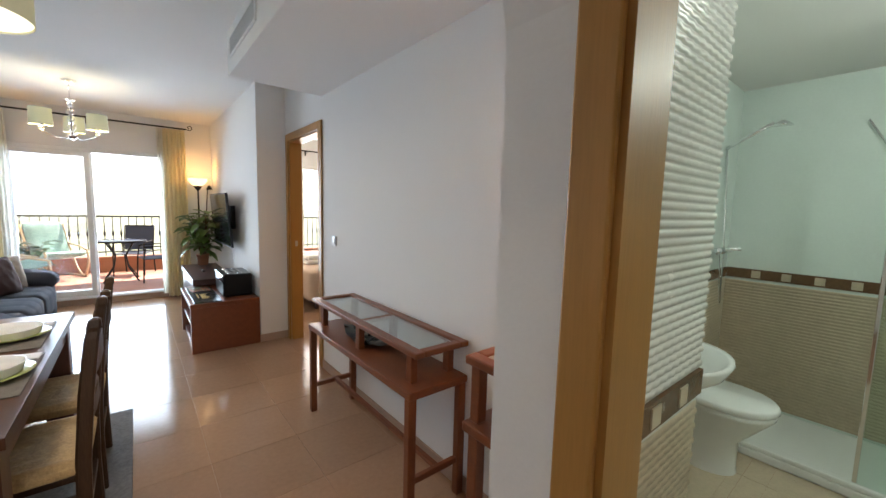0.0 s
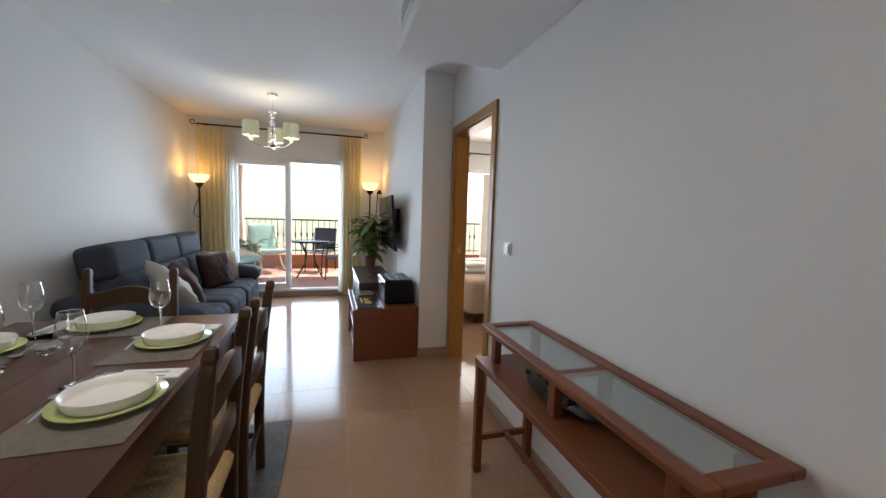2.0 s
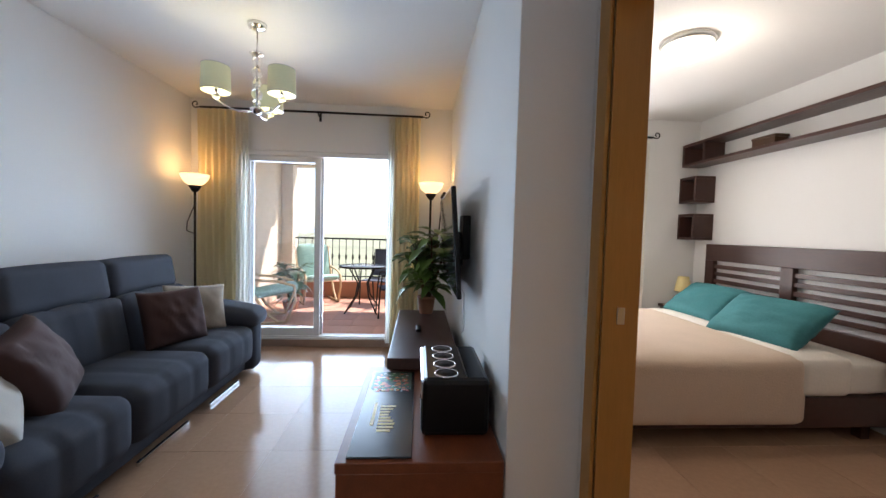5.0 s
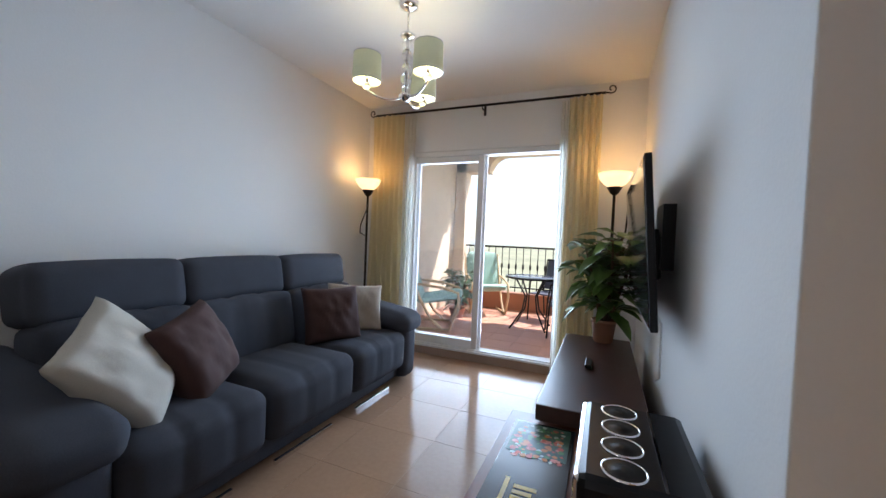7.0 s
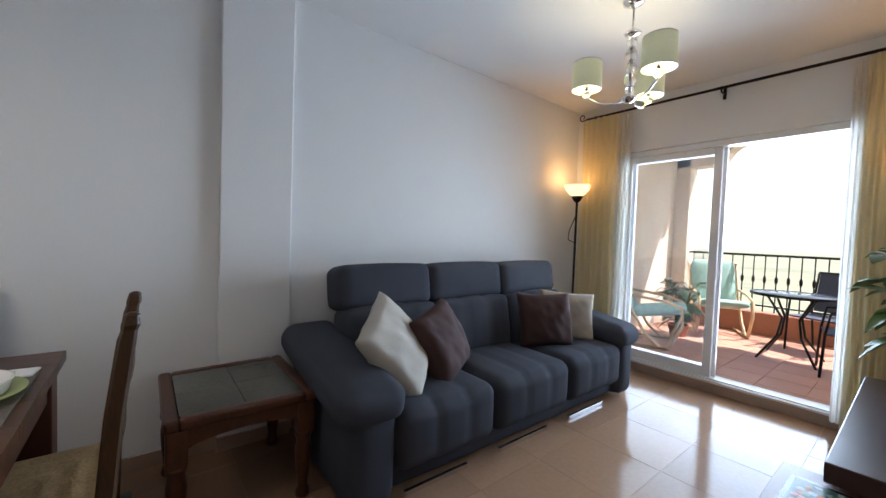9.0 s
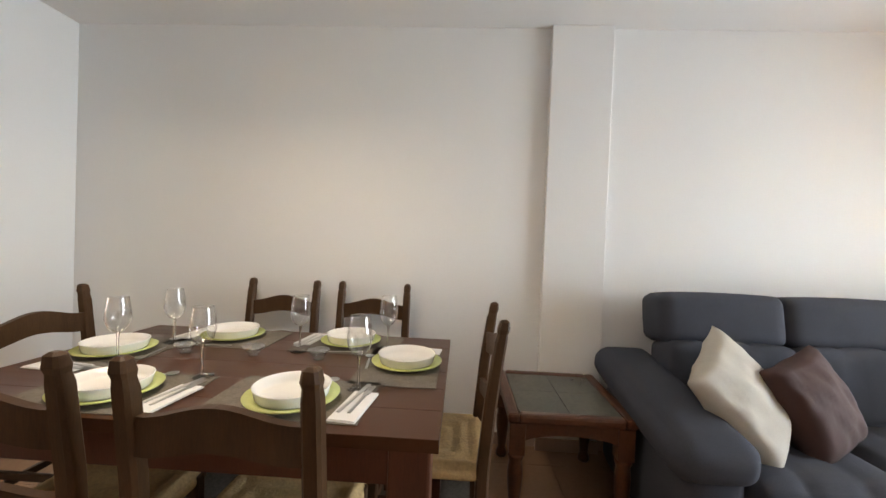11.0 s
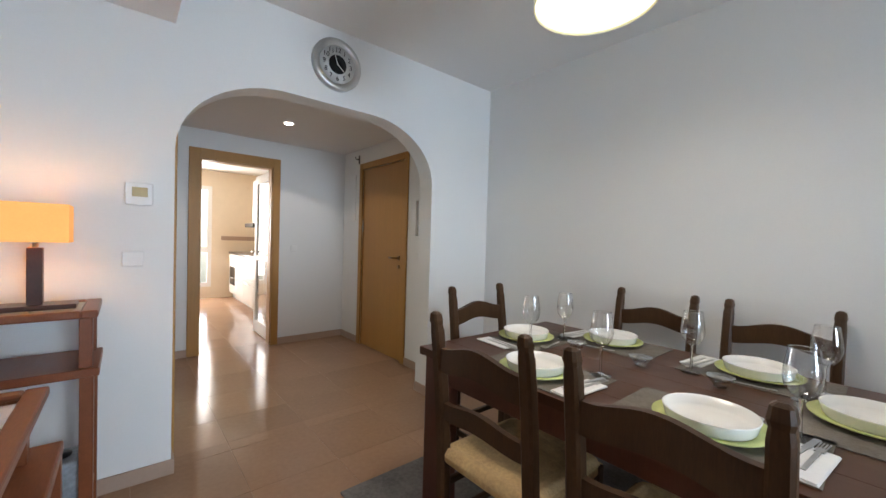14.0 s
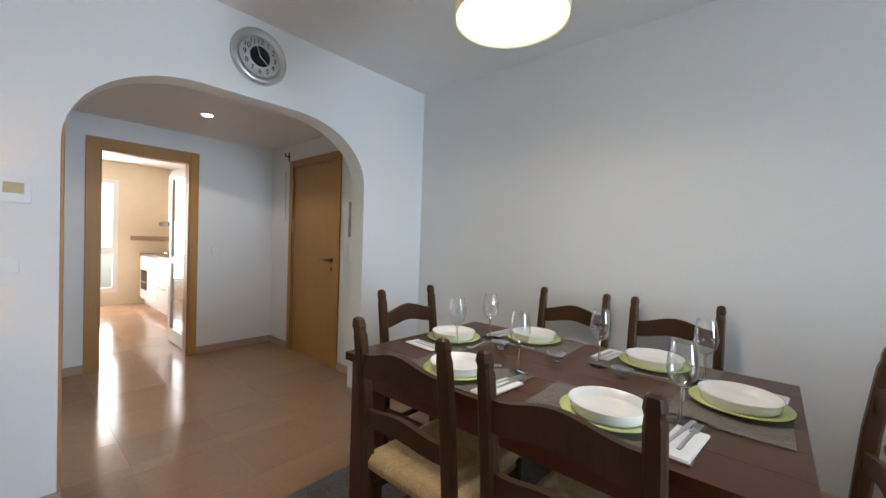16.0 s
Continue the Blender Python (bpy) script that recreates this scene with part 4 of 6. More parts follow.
for i, (x, y, rz) in enumerate(PLATES):
    # napkin to the sitter's right hand, with knife and fork on it, spoon above the plate
    m = pose(x, y, TOP, 0, 0, rz)
    nap = thing("napkin", "folded white paper napkin beside a plate", "napkin", "napkins", at=m @ pose(0.025, 0.195, 0.0033, 0, 0, -6))
    part("sheet", Shape().box(-0.10, 0.10, -0.04, 0.04, 0, 0.0015).box(-0.099, 0.098, -0.039, 0.0385, 0.0017, 0.0032).box(-0.099, 0.096, -0.0385, 0.037, 0.0034, 0.0046), M_NAPKIN, nap)
    cutlery("knife", "steel table knife on a napkin", m @ pose(-0.02, 0.18, 0.0086, 0, 0, 80), "knife")
    cutlery("fork", "steel table fork on a napkin", m @ pose(-0.02, 0.205, 0.0086, 0, 0, 84), "fork")
    cutlery("spoon", "steel spoon lying above a plate", m @ pose(-0.155, 0.02, 0.0034, 0, 0, 8), "spoon")

for x, y in ((-0.617, 2.686), (-0.621, 2.416), (-0.607, 2.14)):
    b = thing("glass_dish", "small clear ribbed glass dish on the table", "glass dish", "glass dishes", at=pose(x, y, TOP + 0.0005))
    part("cup", Shape().lathe([(0, 0), (0.022, 0), (0.018, 0.008), (0.03, 0.018), (0.044, 0.038), (0.042, 0.038), (0.028, 0.021), (0, 0.014)], (0, 0, 0), 12), M_DISH, b)


def pendant():
    p = thing("pendant_lamp", "cream drum pendant lamp with a lit diffuser over the table", "pendant lamp")
    x, y = -0.215, 2.385
    part("ceiling_rose", Shape().lathe([(0, 2.579), (0.05, 2.579), (0.045, 2.555), (0, 2.55)], (x, y, 0), 18), M_STEEL, p)
    part("cable", Shape().tube([(x, y, 2.555), (x, y, 2.29)], 0.004, 6), M_STEEL, p)
    part("drum", Shape().lathe([(0.200, 2.055), (0.200, 2.30), (0.197, 2.30), (0.197, 2.055)], (x, y, 0), 48), M_PSHADE, p, "cream fabric drum")
    part("diffuser", Shape().lathe([(0, 2.062), (0.196, 2.062), (0.196, 2.067), (0, 2.067)], (x, y, 0), 48), M_DIFF, p, "glowing frosted diffuser")
    for k in range(3):
        a = 2 * math.pi * k / 3
        part("bulb", Shape().lathe([(0, 2.08), (0.02, 2.085), (0.028, 2.105), (0.02, 2.13), (0.012, 2.14)], (x + 0.09 * math.cos(a), y + 0.09 * math.sin(a), 0), 14), M_BULB, p, "lit bulb")


M_PSHADE = mat("pendant_cloth", (0.66, 0.64, 0.44), 0.8, var=0.04, fine=120, bump=0.1, emit=(0.9, 0.85, 0.5), power=0.035)
M_DIFF = mat("diffuser", (0.8, 0.78, 0.66), 0.5, var=0.25, scale=9, fine=14, bump=0.05, emit=(1.0, 0.96, 0.80), power=0.42)
M_BULB = mat("bulb", (0.9, 0.9, 0.85), 0.3, bump=0, emit=(1.0, 0.9, 0.7), power=2.5)
pendant()


# ---- console side ----
def console():
    c = thing("console_table", "slim reddish wooden console table with a glass-inlaid top, at the wall", "console table")
    x0, x1, y0, y1, h = 1.155, 1.462, 1.475, 2.705, 0.782
    w = 0.05
    fr = Shape().box(x0, x0 + w, y0, y1, h - 0.028, h, bev=0.006).box(x1 - w, x1, y0, y1, h - 0.028, h, bev=0.006)
    fr.box(x0 + w, x1 - w, y0, y0 + w, h - 0.028, h, bev=0.006).box(x0 + w, x1 - w, y1 - w, y1, h - 0.028, h, bev=0.006)
    part("top_frame", fr, M_CONSOLE, c)
    part("cross_bar", B(x0 + w, x1 - w, 2.07, 2.11, h - 0.028, h - 0.012), M_CONSOLE, c)
    part("glass_inlay", B(x0 + w, x1 - w, y0 + w, 2.07, h - 0.014, h - 0.008), M_TEALGLASS, c, "clear glass inlay")
    part("glass_inlay", B(x0 + w, x1 - w, 2.11, y1 - w, h - 0.014, h - 0.008), M_TEALGLASS, c, "clear glass inlay")
    part("shelf", B(x0 - 0.03, x1, y0 - 0.0, y1 - 0.01, 0.575, 0.61, bev=0.005), M_CONSOLE, c)
    for y in (y0 + 0.10, 2.09, y1 - 0.10):
        for x in (x0 + 0.03, x1 - 0.06):
            part("short_post", B(x, x + 0.035, y - 0.022, y + 0.022, 0.611, h - 0.029, bev=0.003), M_CONSOLE, c)
    for y in (y0 + 0.005, y1 - 0.055):
        for x in (x0 - 0.028, x1 - 0.045):
            part("leg", B(x, x + 0.04, y, y + 0.04, 0, 0.574, bev=0.004), M_CONSOLE, c)
        part("stretcher", B(x0 + 0.012, x1 - 0.045, y + 0.008, y + 0.032, 0.17, 0.20, bev=0.003), M_CONSOLE, c)
    part("long_stretcher", B((x0 + x1) / 2 - 0.012, (x0 + x1) / 2 + 0.012, y0 + 0.03, y1 - 0.03, 0.172, 0.198, bev=0.003), M_CONSOLE, c)


M_CONSOLE = mat("console_wood", (0.20, 0.060, 0.022), 0.35, var=0.2, scale=4, fine=35, stretch=(6, 1, 6), bump=0.04)
console()


def glass_platter():
    g = thing("platter", "dark pewter boat-shaped dish holding pebbles on the console shelf", "dish")
    vs, fs = [], []
    n, k = 24, 10
    for i in range(n + 1):
        for j in range(k + 1):
            u, v = 2 * i / n - 1, 2 * j / k - 1
            vs.append((1.29 + v * 0.085 * (1 - 0.4 * u * u), 2.18 + u * 0.20, 0.616 + 0.035 * u * u + 0.015 * v * v + 0.01 * math.sin(u * 7)))
    for i in range(n):
        for j in range(k):
            a = i * (k + 1) + j
            fs.append((a, a + 1, a + k + 2, a + k + 1))
    s = Shape().add(vs, fs, True)
    k0 = len(s.v)
    s.add([(x, y, z - 0.006) for x, y, z in vs], [q[::-1] for q in fs], True)
    part("sheet", s, mat("pewter", (0.16, 0.155, 0.145), 0.28, 0.7, var=0.3, scale=12, bump=0.1), g)
    rnd = random.Random(3)
    for i in range(9):
        c = (1.29 + rnd.uniform(-0.035, 0.035), 2.08 + i * 0.025, 0.632)
        r = rnd.uniform(0.010, 0.017)
        part("pebble", Shape().lathe([(r * math.sin(math.pi * k / 6), -0.7 * r * math.cos(math.pi * k / 6)) for k in range(7)], c, 10), M_CREAM if i % 3 == 0 else M_BLACK, g, "small decorative pebble")


glass_platter()


def corner_table():
    c = thing("lamp_table", "tall reddish wooden corner table with pale tile inlays and a shelf", "side table")
    x0, x1, y0, y1, h = 1.066, 1.455, 0.73, 1.075, 0.932
    fr = Shape().box(x0, x0 + 0.05, y0, y1, h - 0.03, h, bev=0.006).box(x1 - 0.05, x1, y0, y1, h - 0.03, h, bev=0.006)
    fr.box(x0 + 0.05, x1 - 0.05, y0, y0 + 0.05, h - 0.03, h, bev=0.006).box(x0 + 0.05, x1 - 0.05, y1 - 0.05, y1, h - 0.03, h, bev=0.006)
    part("top_frame", fr, M_CONSOLE, c)
    xm, ym = (x0 + x1) / 2, (y0 + y1) / 2
    for a, b in ((x0 + 0.05, xm), (xm, x1 - 0.05)):
        part("inlay_tile", B(a + 0.002, b - 0.002, y0 + 0.051, y1 - 0.051, h - 0.02, h - 0.004, bev=0.002), mat("pale_inlay", (0.55, 0.53, 0.48), 0.2, var=0.12, bump=0.02), c, "pale stone tile inlay")
    part("shelf", B(x0 - 0.005, x1, y0, y1, 0.672, 0.706, bev=0.005), M_CONSOLE, c)
    part("low_shelf", B(x0 + 0.02, x1 - 0.02, y0 + 0.02, y1 - 0.02, 0.13, 0.155, bev=0.004), M_CONSOLE, c)
    for x in (x0 + 0.012, x1 - 0.06):
        for y in (y0 + 0.01, y1 - 0.055):
            part("leg", B(x, x + 0.042, y, y + 0.042, 0, 0.671, bev=0.004), M_CONSOLE, c)
            part("upper_post", B(x + 0.004, x + 0.044, y + 0.002, y + 0.04, 0.707, h - 0.031, bev=0.004), M_CONSOLE, c)


corner_table()


def table_lamp():
    l = thing("table_lamp", "dark square-post table lamp with a glowing amber rectangular shade", "table lamp")
    x, y, z = 1.255, 0.915, 0.929
    part("base", B(x - 0.12, x + 0.12, y - 0.055, y + 0.055, z, z + 0.018, bev=0.003), M_WENGE, l)
    part("post", B(x - 0.022, x + 0.022, y - 0.022, y + 0.022, z + 0.018, z + 0.24, bev=0.003), M_WENGE, l)
    part("neck", Shape().tube([(x, y, z + 0.24), (x, y, z + 0.35)], 0.009, 8), M_STEEL, l, "thin steel neck")
    s = Shape()
    a, b, z0, z1, e = 0.10, 0.09, z + 0.262, z + 0.41, 0.003
    s.box(x - a, x + a, y - b, y - b + e, z0, z1).box(x - a, x + a, y + b - e, y + b, z0, z1).box(x - a, x - a + e, y - b + e, y + b - e, z0, z1).box(x + a - e, x + a, y - b + e, y + b - e, z0, z1)
    part("shade", s, M_AMBER, l, "glowing amber fabric shade")
    part("bulb", Shape().lathe([(0.012, z + 0.34), (0.026, z + 0.355), (0.03, z + 0.37), (0.02, z + 0.395), (0, z + 0.40)], (x, y, 0), 14), M_BULB, l, "lit bulb")


M_AMBER = mat("amber_cloth", (0.80, 0.45, 0.15), 0.8, var=0.05, fine=120, bump=0.1, emit=(1.0, 0.38, 0.09), power=0.20)
table_lamp()
crate = thing("storage_jar", "small clear glass box with a lid on the low shelf", "storage box")
part("box", B(1.12, 1.24, 0.86, 1.02, 0.156, 0.33, bev=0.01), mat("cloudy_glass", (0.55, 0.62, 0.66), 0.15, trans=0.5, var=0.3, scale=20), crate)
part("lid", Shape().lathe([(0, 0.332), (0.035, 0.332), (0.035, 0.34), (0, 0.342)], (1.18, 0.94, 0), 14), M_BLACK, crate, "dark round lid")


# wall fittings
def wall_plate(name, label, category, x0, x1, y0, y1, z0, z1, face=None):
    t = thing(name, label, category)
    part("plate", B(x0, x1, y0, y1, z0, z1, bev=0.004), M_WHITE, t)
    if face:
        part(face[0], B(*face[1], bev=0.002), face[2], t)
    return t


wall_plate("light_switch", "white rocker light switch on the wall", "switch", 1.464, 1.4745, 3.035, 3.115, 1.09, 1.17, ("rocker", (1.459, 1.4638, 3.05, 3.10, 1.105, 1.155), M_WHITE))
wall_plate("thermostat", "white wall thermostat with a small display", "thermostat", 0.884, 0.99, 0.7005, 0.722, 1.37, 1.476, ("display", (0.905, 0.965, 0.7221, 0.725, 1.41, 1.455), mat("display_amber", (0.45, 0.36, 0.16), 0.3)))
wall_plate("socket_plate", "white blank switch plate on the wall", "switch", 0.915, 0.999, 0.7005, 0.712, 1.074, 1.146)
wall_plate("hall_switch", "white light switch in the hall", "switch", -0.56, -0.49, -1.4495, -1.439, 1.06, 1.13, ("rocker", (-0.545, -0.505, -1.4388, -1.435, 1.075, 1.115), M_WHITE))
wall_plate("intercom", "white entry phone on the hall wall", "intercom", -1.1445, -1.10, 0.15, 0.24, 1.25, 1.62, ("receiver", (-1.0995, -1.07, 0.165, 0.21, 1.28, 1.60), M_WHITE))
wall_plate("entry_switch", "white light switch beside the entrance", "switch", -1.1445, -1.135, 0.11, 0.18, 1.05, 1.12)
wall_plate("fuse_box", "white fuse box door on the hall wall", "fuse box", -1.1445, -1.128, -1.40, -1.12, 1.45, 2.0)


def clock():
    c = thing("wall_clock", "round steel wall clock with black numerals above the arch", "clock", at=Matrix.Translation((-0.05, 0.701, 2.352)) @ Matrix.Rotation(radians(-90), 4, "X"))
    part("case", Shape().lathe([(0, 0.0), (0.165, 0.0), (0.165, 0.02), (0.155, 0.035), (0.125, 0.030), (0.12, 0.018), (0, 0.018)], (0, 0, 0), 48), M_STEEL, c)
    part("dial", Shape().lathe([(0, 0.0185), (0.119, 0.0185), (0.119, 0.020), (0, 0.020)], (0, 0, 0), 40), mat("dial_silver", (0.62, 0.62, 0.60), 0.35, 0.3, var=0.05), c, "pale silver dial")
    part("centre", Shape().lathe([(0, 0.0203), (0.060, 0.0203), (0.060, 0.0215), (0, 0.0215)], (0, 0, 0), 32), M_BLACK, c, "black dial centre")
    for k in range(1, 13):
        cu = bpy.data.curves.new("numeral", "FONT")
        cu.body, cu.size, cu.align_x, cu.align_y, cu.extrude = str(k), 0.042, "CENTER", "CENTER", 0.001
        cu.materials.append(M_BLACK)
        a = radians(90 - 30 * k)
        ob = new("numeral", cu)
        ob.parent = c
        ob.matrix_local = Matrix.Translation((-0.090 * math.cos(a), -0.090 * math.sin(a), 0.0215)) @ Matrix.Rotation(math.pi, 4, "Z")
    for a, l, w in ((50, 0.055, 0.005), (200, 0.075, 0.004)):
        part("clock_hand", B(-w / 2, w / 2, -0.01, l, 0.0225, 0.0238, m=Matrix.Rotation(radians(a), 4, "Z")), M_PLATE, c, "white pointer")


clock()


def grille():
    g = thing("air_vent", "white slatted air vent in the bulkhead", "air vent")
    x, y0, y1, z0, z1 = 0.7985, 2.50, 3.20, 2.375, 2.515
    part("frame", Shape().box(x - 0.008, x, y0, y1, z0, z0 + 0.018).box(x - 0.008, x, y0, y1, z1 - 0.018, z1).box(x - 0.008, x, y0, y0 + 0.018, z0 + 0.018, z1 - 0.018).box(x - 0.008, x, y1 - 0.018, y1, z0 + 0.018, z1 - 0.018), M_WHITE, g)
    # thin dark sheet on the solid bulkhead, coloured as the shade behind the slats
    part("backing", B(x - 0.0012, x - 0.0004, y0 + 0.01, y1 - 0.01, z0 + 0.01, z1 - 0.01), mat("vent_shade", (0.08, 0.08, 0.08), 0.9), g, "dark sheet standing in for the shade inside the vent")
    for i in range(7):
        z = z0 + 0.026 + i * 0.0145
        part("slat", B(x - 0.007, x - 0.0013, y0 + 0.018, y1 - 0.018, z, z + 0.005), mat("slat_white", (0.6, 0.6, 0.59), 0.5) if i == 0 else bpy.data.materials["slat_white"], g)


grille()
spot = thing("ceiling_spot", "round recessed ceiling spotlight, lit", "ceiling light")
part("ring", Shape().lathe([(0.038, 2.287), (0.052, 2.286), (0.052, 2.2895), (0.038, 2.2895)], (-0.17, -0.60, 0), 24), M_WHITE, spot)
part("lamp", Shape().lathe([(0, 2.284), (0.037, 2.2845), (0.037, 2.2885), (0, 2.289)], (-0.17, -0.60, 0), 20), mat("spot_glow", (0.9, 0.9, 0.85), 0.3, bump=0, emit=(1, 0.97, 0.92), power=6), spot, "glowing lens")
hook = thing("wall_hook", "small black iron hook beside the entrance door", "hook")
part("hook", Shape().tube([(-1.144, -1.06, 2.17), (-1.10, -1.06, 2.17), (-1.09, -1.06, 2.20)], 0.006, 6).tube([(-1.140, -1.06, 2.12), (-1.140, -1.06, 2.22)], 0.008, 6), M_IRON, hook)

# ---- terrace and beyond ----
M_TTILE = mat("terrace_tile", (0.48, 0.25, 0.17), 0.55, var=0.12, scale=4, random_by="object")
M_STUCCO = mat("ochre_stucco", (0.72, 0.60, 0.46), 0.9, var=0.08, scale=3, bump=0.2, fine=50)
terrace = structure("terrace_floor", B(-2.2, 4.3, 7.36, 10.35, -0.10, -0.004), M_GROUT, "terracotta-tiled terrace floor", "terrace")
tw = Shape().box(-1.85, -1.62, 7.36, 8.0, 0, 2.75).box(-1.85, -1.62, 8.0, 8.35, 0, 1.75).box(-1.85, -1.62, 8.35, 10.35, 0, 2.75).box(-1.85, -1.62, 8.0, 8.35, 2.15, 2.75)
structure("terrace_wall", tw, M_STUCCO, "ochre stucco side wall of the terrace with a small opening", "wall")
structure("terrace_pillar", B(-1.62, -1.42, 10.05, 10.35, 0, 2.75, bev=0.01), M_STUCCO, "ochre stucco corner pillar", "pillar")
shoulder = Shape().box(-1.62, -1.0, 10.05, 10.35, 2.40, 2.75).box(-0.70, 4.3, 10.05, 10.35, 2.69, 2.75)
for i in range(8):
    u, v = i / 8, (i + 1) / 8
    za, zb = (2.40 + 0.29 * math.sin(w * math.pi / 2) for w in (u, v))
    xa, xb = -1.0 + 0.30 * (1 - math.cos(u * math.pi / 2)), -1.0 + 0.30 * (1 - math.cos(v * math.pi / 2))
    shoulder.add([(x, y, z) for y in (10.05, 10.35) for x, z in ((xa, za), (xb, zb), (xb, 2.75), (xa, 2.75))], [(0, 1, 2, 3), (7, 6, 5, 4), (0, 4, 5, 1), (2, 6, 7, 3)])
structure("terrace_beam", shoulder, M_STUCCO, "ochre stucco beam over the terrace edge", "beam")
structure("terrace_wall_east", B(4.15, 4.3, 7.36, 10.05, 0, 2.75), M_STUCCO, "ochre stucco end wall of the terrace", "wall")
structure("terrace_ceiling", B(-1.85, 4.3, 7.36, 10.35, 2.75, 2.9), M_CEIL, "white terrace ceiling", "ceiling")
structure("parapet", B(-1.42, 4.15, 10.10, 10.30, -0.003, 0.30, bev=0.01), M_TERRA, "low terracotta parapet of the terrace", "parapet")


def railing():
    r = thing("railing", "black wrought-iron balcony railing on the parapet", "railing")
    part("top_rail", B(-1.42, 4.15, 10.18, 10.22, 1.08, 1.11, bev=0.004), M_IRON, r)
    part("bottom_rail", B(-1.42, 4.15, 10.185, 10.215, 0.38, 0.40, bev=0.003), M_IRON, r)
    for i in range(44):
        x = -1.36 + i * 0.125
        part("baluster", Shape().tube([(x, 10.2, 0.31), (x, 10.2, 0.70), (x, 10.2, 0.73), (x, 10.2, 0.78), (x, 10.2, 0.81), (x, 10.2, 1.085)], [0.008, 0.008, 0.02, 0.02, 0.008, 0.008], 6), M_IRON, r)


railing()


def terrace_table():
    t = thing("garden_table", "round glass-topped black metal garden table on the terrace", "table")
    x, y = 0.02, 8.95
    part("top", Shape().lathe([(0, 0.705), (0.36, 0.705), (0.36, 0.712), (0, 0.712)], (x, y, 0), 36), mat("frosted_glass", (0.55, 0.62, 0.66), 0.15, trans=0.3), t, "pale glass top")
    part("rim", Shape().lathe([(0.355, 0.69), (0.37, 0.69), (0.37, 0.715), (0.355, 0.715)], (x, y, 0), 36), M_IRON, t)
    for k in range(4):
        a = radians(45 + 90 * k)
        c, s = math.cos(a), math.sin(a)
        part("leg", Shape().tube([(x + 0.26 * c, y + 0.26 * s, 0.69), (x + 0.10 * c, y + 0.10 * s, 0.45), (x + 0.14 * c, y + 0.14 * s, 0.25), (x + 0.34 * c, y + 0.34 * s, 0.0)], 0.012, 8), M_IRON, t)


terrace_table()


def terrace_chair(label, m):
    c = thing("garden_chair", label, "chair", "garden chairs", at=m)
    for y in (-0.24, 0.24):
        part("side_frame", Shape().tube([(-0.25, y, 0), (-0.23, y, 0.42), (-0.2, y, 0.62), (0.18, y, 0.64), (0.22, y, 0.42), (0.28, y, 0)], 0.012, 8).tube([(0.2, y, 0.42), (0.32, y, 0.92)], 0.012, 8), M_IRON, c)
    part("seat", B(-0.23, 0.22, -0.23, 0.23, 0.40, 0.42, bev=0.008), mat("textilene", (0.055, 0.065, 0.10), 0.7), c, "dark blue-grey mesh seat")
    part("back", B(-0.008, 0.008, -0.23, 0.23, 0, 0.48, bev=0.004, m=pose(0.225, 0, 0.45, 0, 13, 0)), bpy.data.materials["textilene"], c, "dark blue-grey mesh back")
    part("top_rail", Shape().tube([(0.32, -0.24, 0.92), (0.32, 0.24, 0.92)], 0.012, 8), M_IRON, c)


terrace_chair("black metal garden chair with a mesh seat at the round table", pose(0.52, 8.72, 0, 0, 0, 10))
terrace_chair("black metal garden chair behind the round table", pose(0.20, 9.62, 0, 0, 0, 70))


def lounge(m, label):
    c = thing("lounge_chair", label, "armchair", "lounge chairs", at=m)
    for y in (-0.29, 0.29):
        part("bent_frame", Shape().tube([(0.42, y, 0.95), (0.20, y, 0.42), (0.05, y, 0.16), (-0.10, y, 0.03), (-0.2, y, 0.02), (0.35, y, 0.02)], 0.018, 8).tube([(0.30, y, 0.60), (-0.1, y, 0.56), (-0.30, y, 0.50), (-0.32, y, 0.30), (-0.2, y, 0.02)], 0.018, 8), mat("birch", (0.62, 0.45, 0.26), 0.45) if "birch" not in bpy.data.materials else bpy.data.materials["birch"], c, "bent pale birch frame")
    ml = mat("mint_cloth", (0.34, 0.52, 0.46), 0.9, fine=120, bump=0.2) if "mint_cloth" not in bpy.data.materials else bpy.data.materials["mint_cloth"]
    part("seat_pad", Shape().soft(-0.35, 0.22, -0.26, 0.26, -0.04, 0.05, r=0.04, bulge=0.015, m=pose(0, 0, 0.40, 0, 10, 0)), ml, c, "mint green seat pad")
    part("back_pad", Shape().soft(-0.04, 0.05, -0.26, 0.26, 0.0, 0.66, r=0.04, bulge=0.015, m=pose(0.20, 0, 0.36, 0, 20, 0)), ml, c, "mint green back pad")
    return c


lounge(pose(-1.15, 8.30, 0, 0, 0, 200), "mint green cushioned lounge chair with a bent birch frame")
lounge(pose(-0.85, 9.65, 0, 0, 0, 120), "mint green cushioned lounge chair by the railing")
leafy("terrace_plant", "pale green leafy potted plant on the terrace", "plant", (-1.10, 9.0, 0.0), 0.72, (0.40, 0.40, 0.08), 90, 0.17, M_LEAF2, M_STEM, 0.12, 21, 5)

structure("ground", Shape().add([(-900, 10.4, -6.0), (900, 10.4, -6.0), (900, 1800, -6.0), (-900, 1800, -6.0)], [(0, 1, 2, 3)]), mat("dry_fields", (0.22, 0.22, 0.13), 0.95, var=0.4, scale=0.02, fine=0.2), "pale dry land beyond the terrace", "ground")
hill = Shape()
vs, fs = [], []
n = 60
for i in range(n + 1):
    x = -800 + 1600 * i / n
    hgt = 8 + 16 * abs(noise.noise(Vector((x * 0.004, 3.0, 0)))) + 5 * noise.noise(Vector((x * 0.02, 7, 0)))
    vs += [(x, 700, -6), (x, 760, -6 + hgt)]
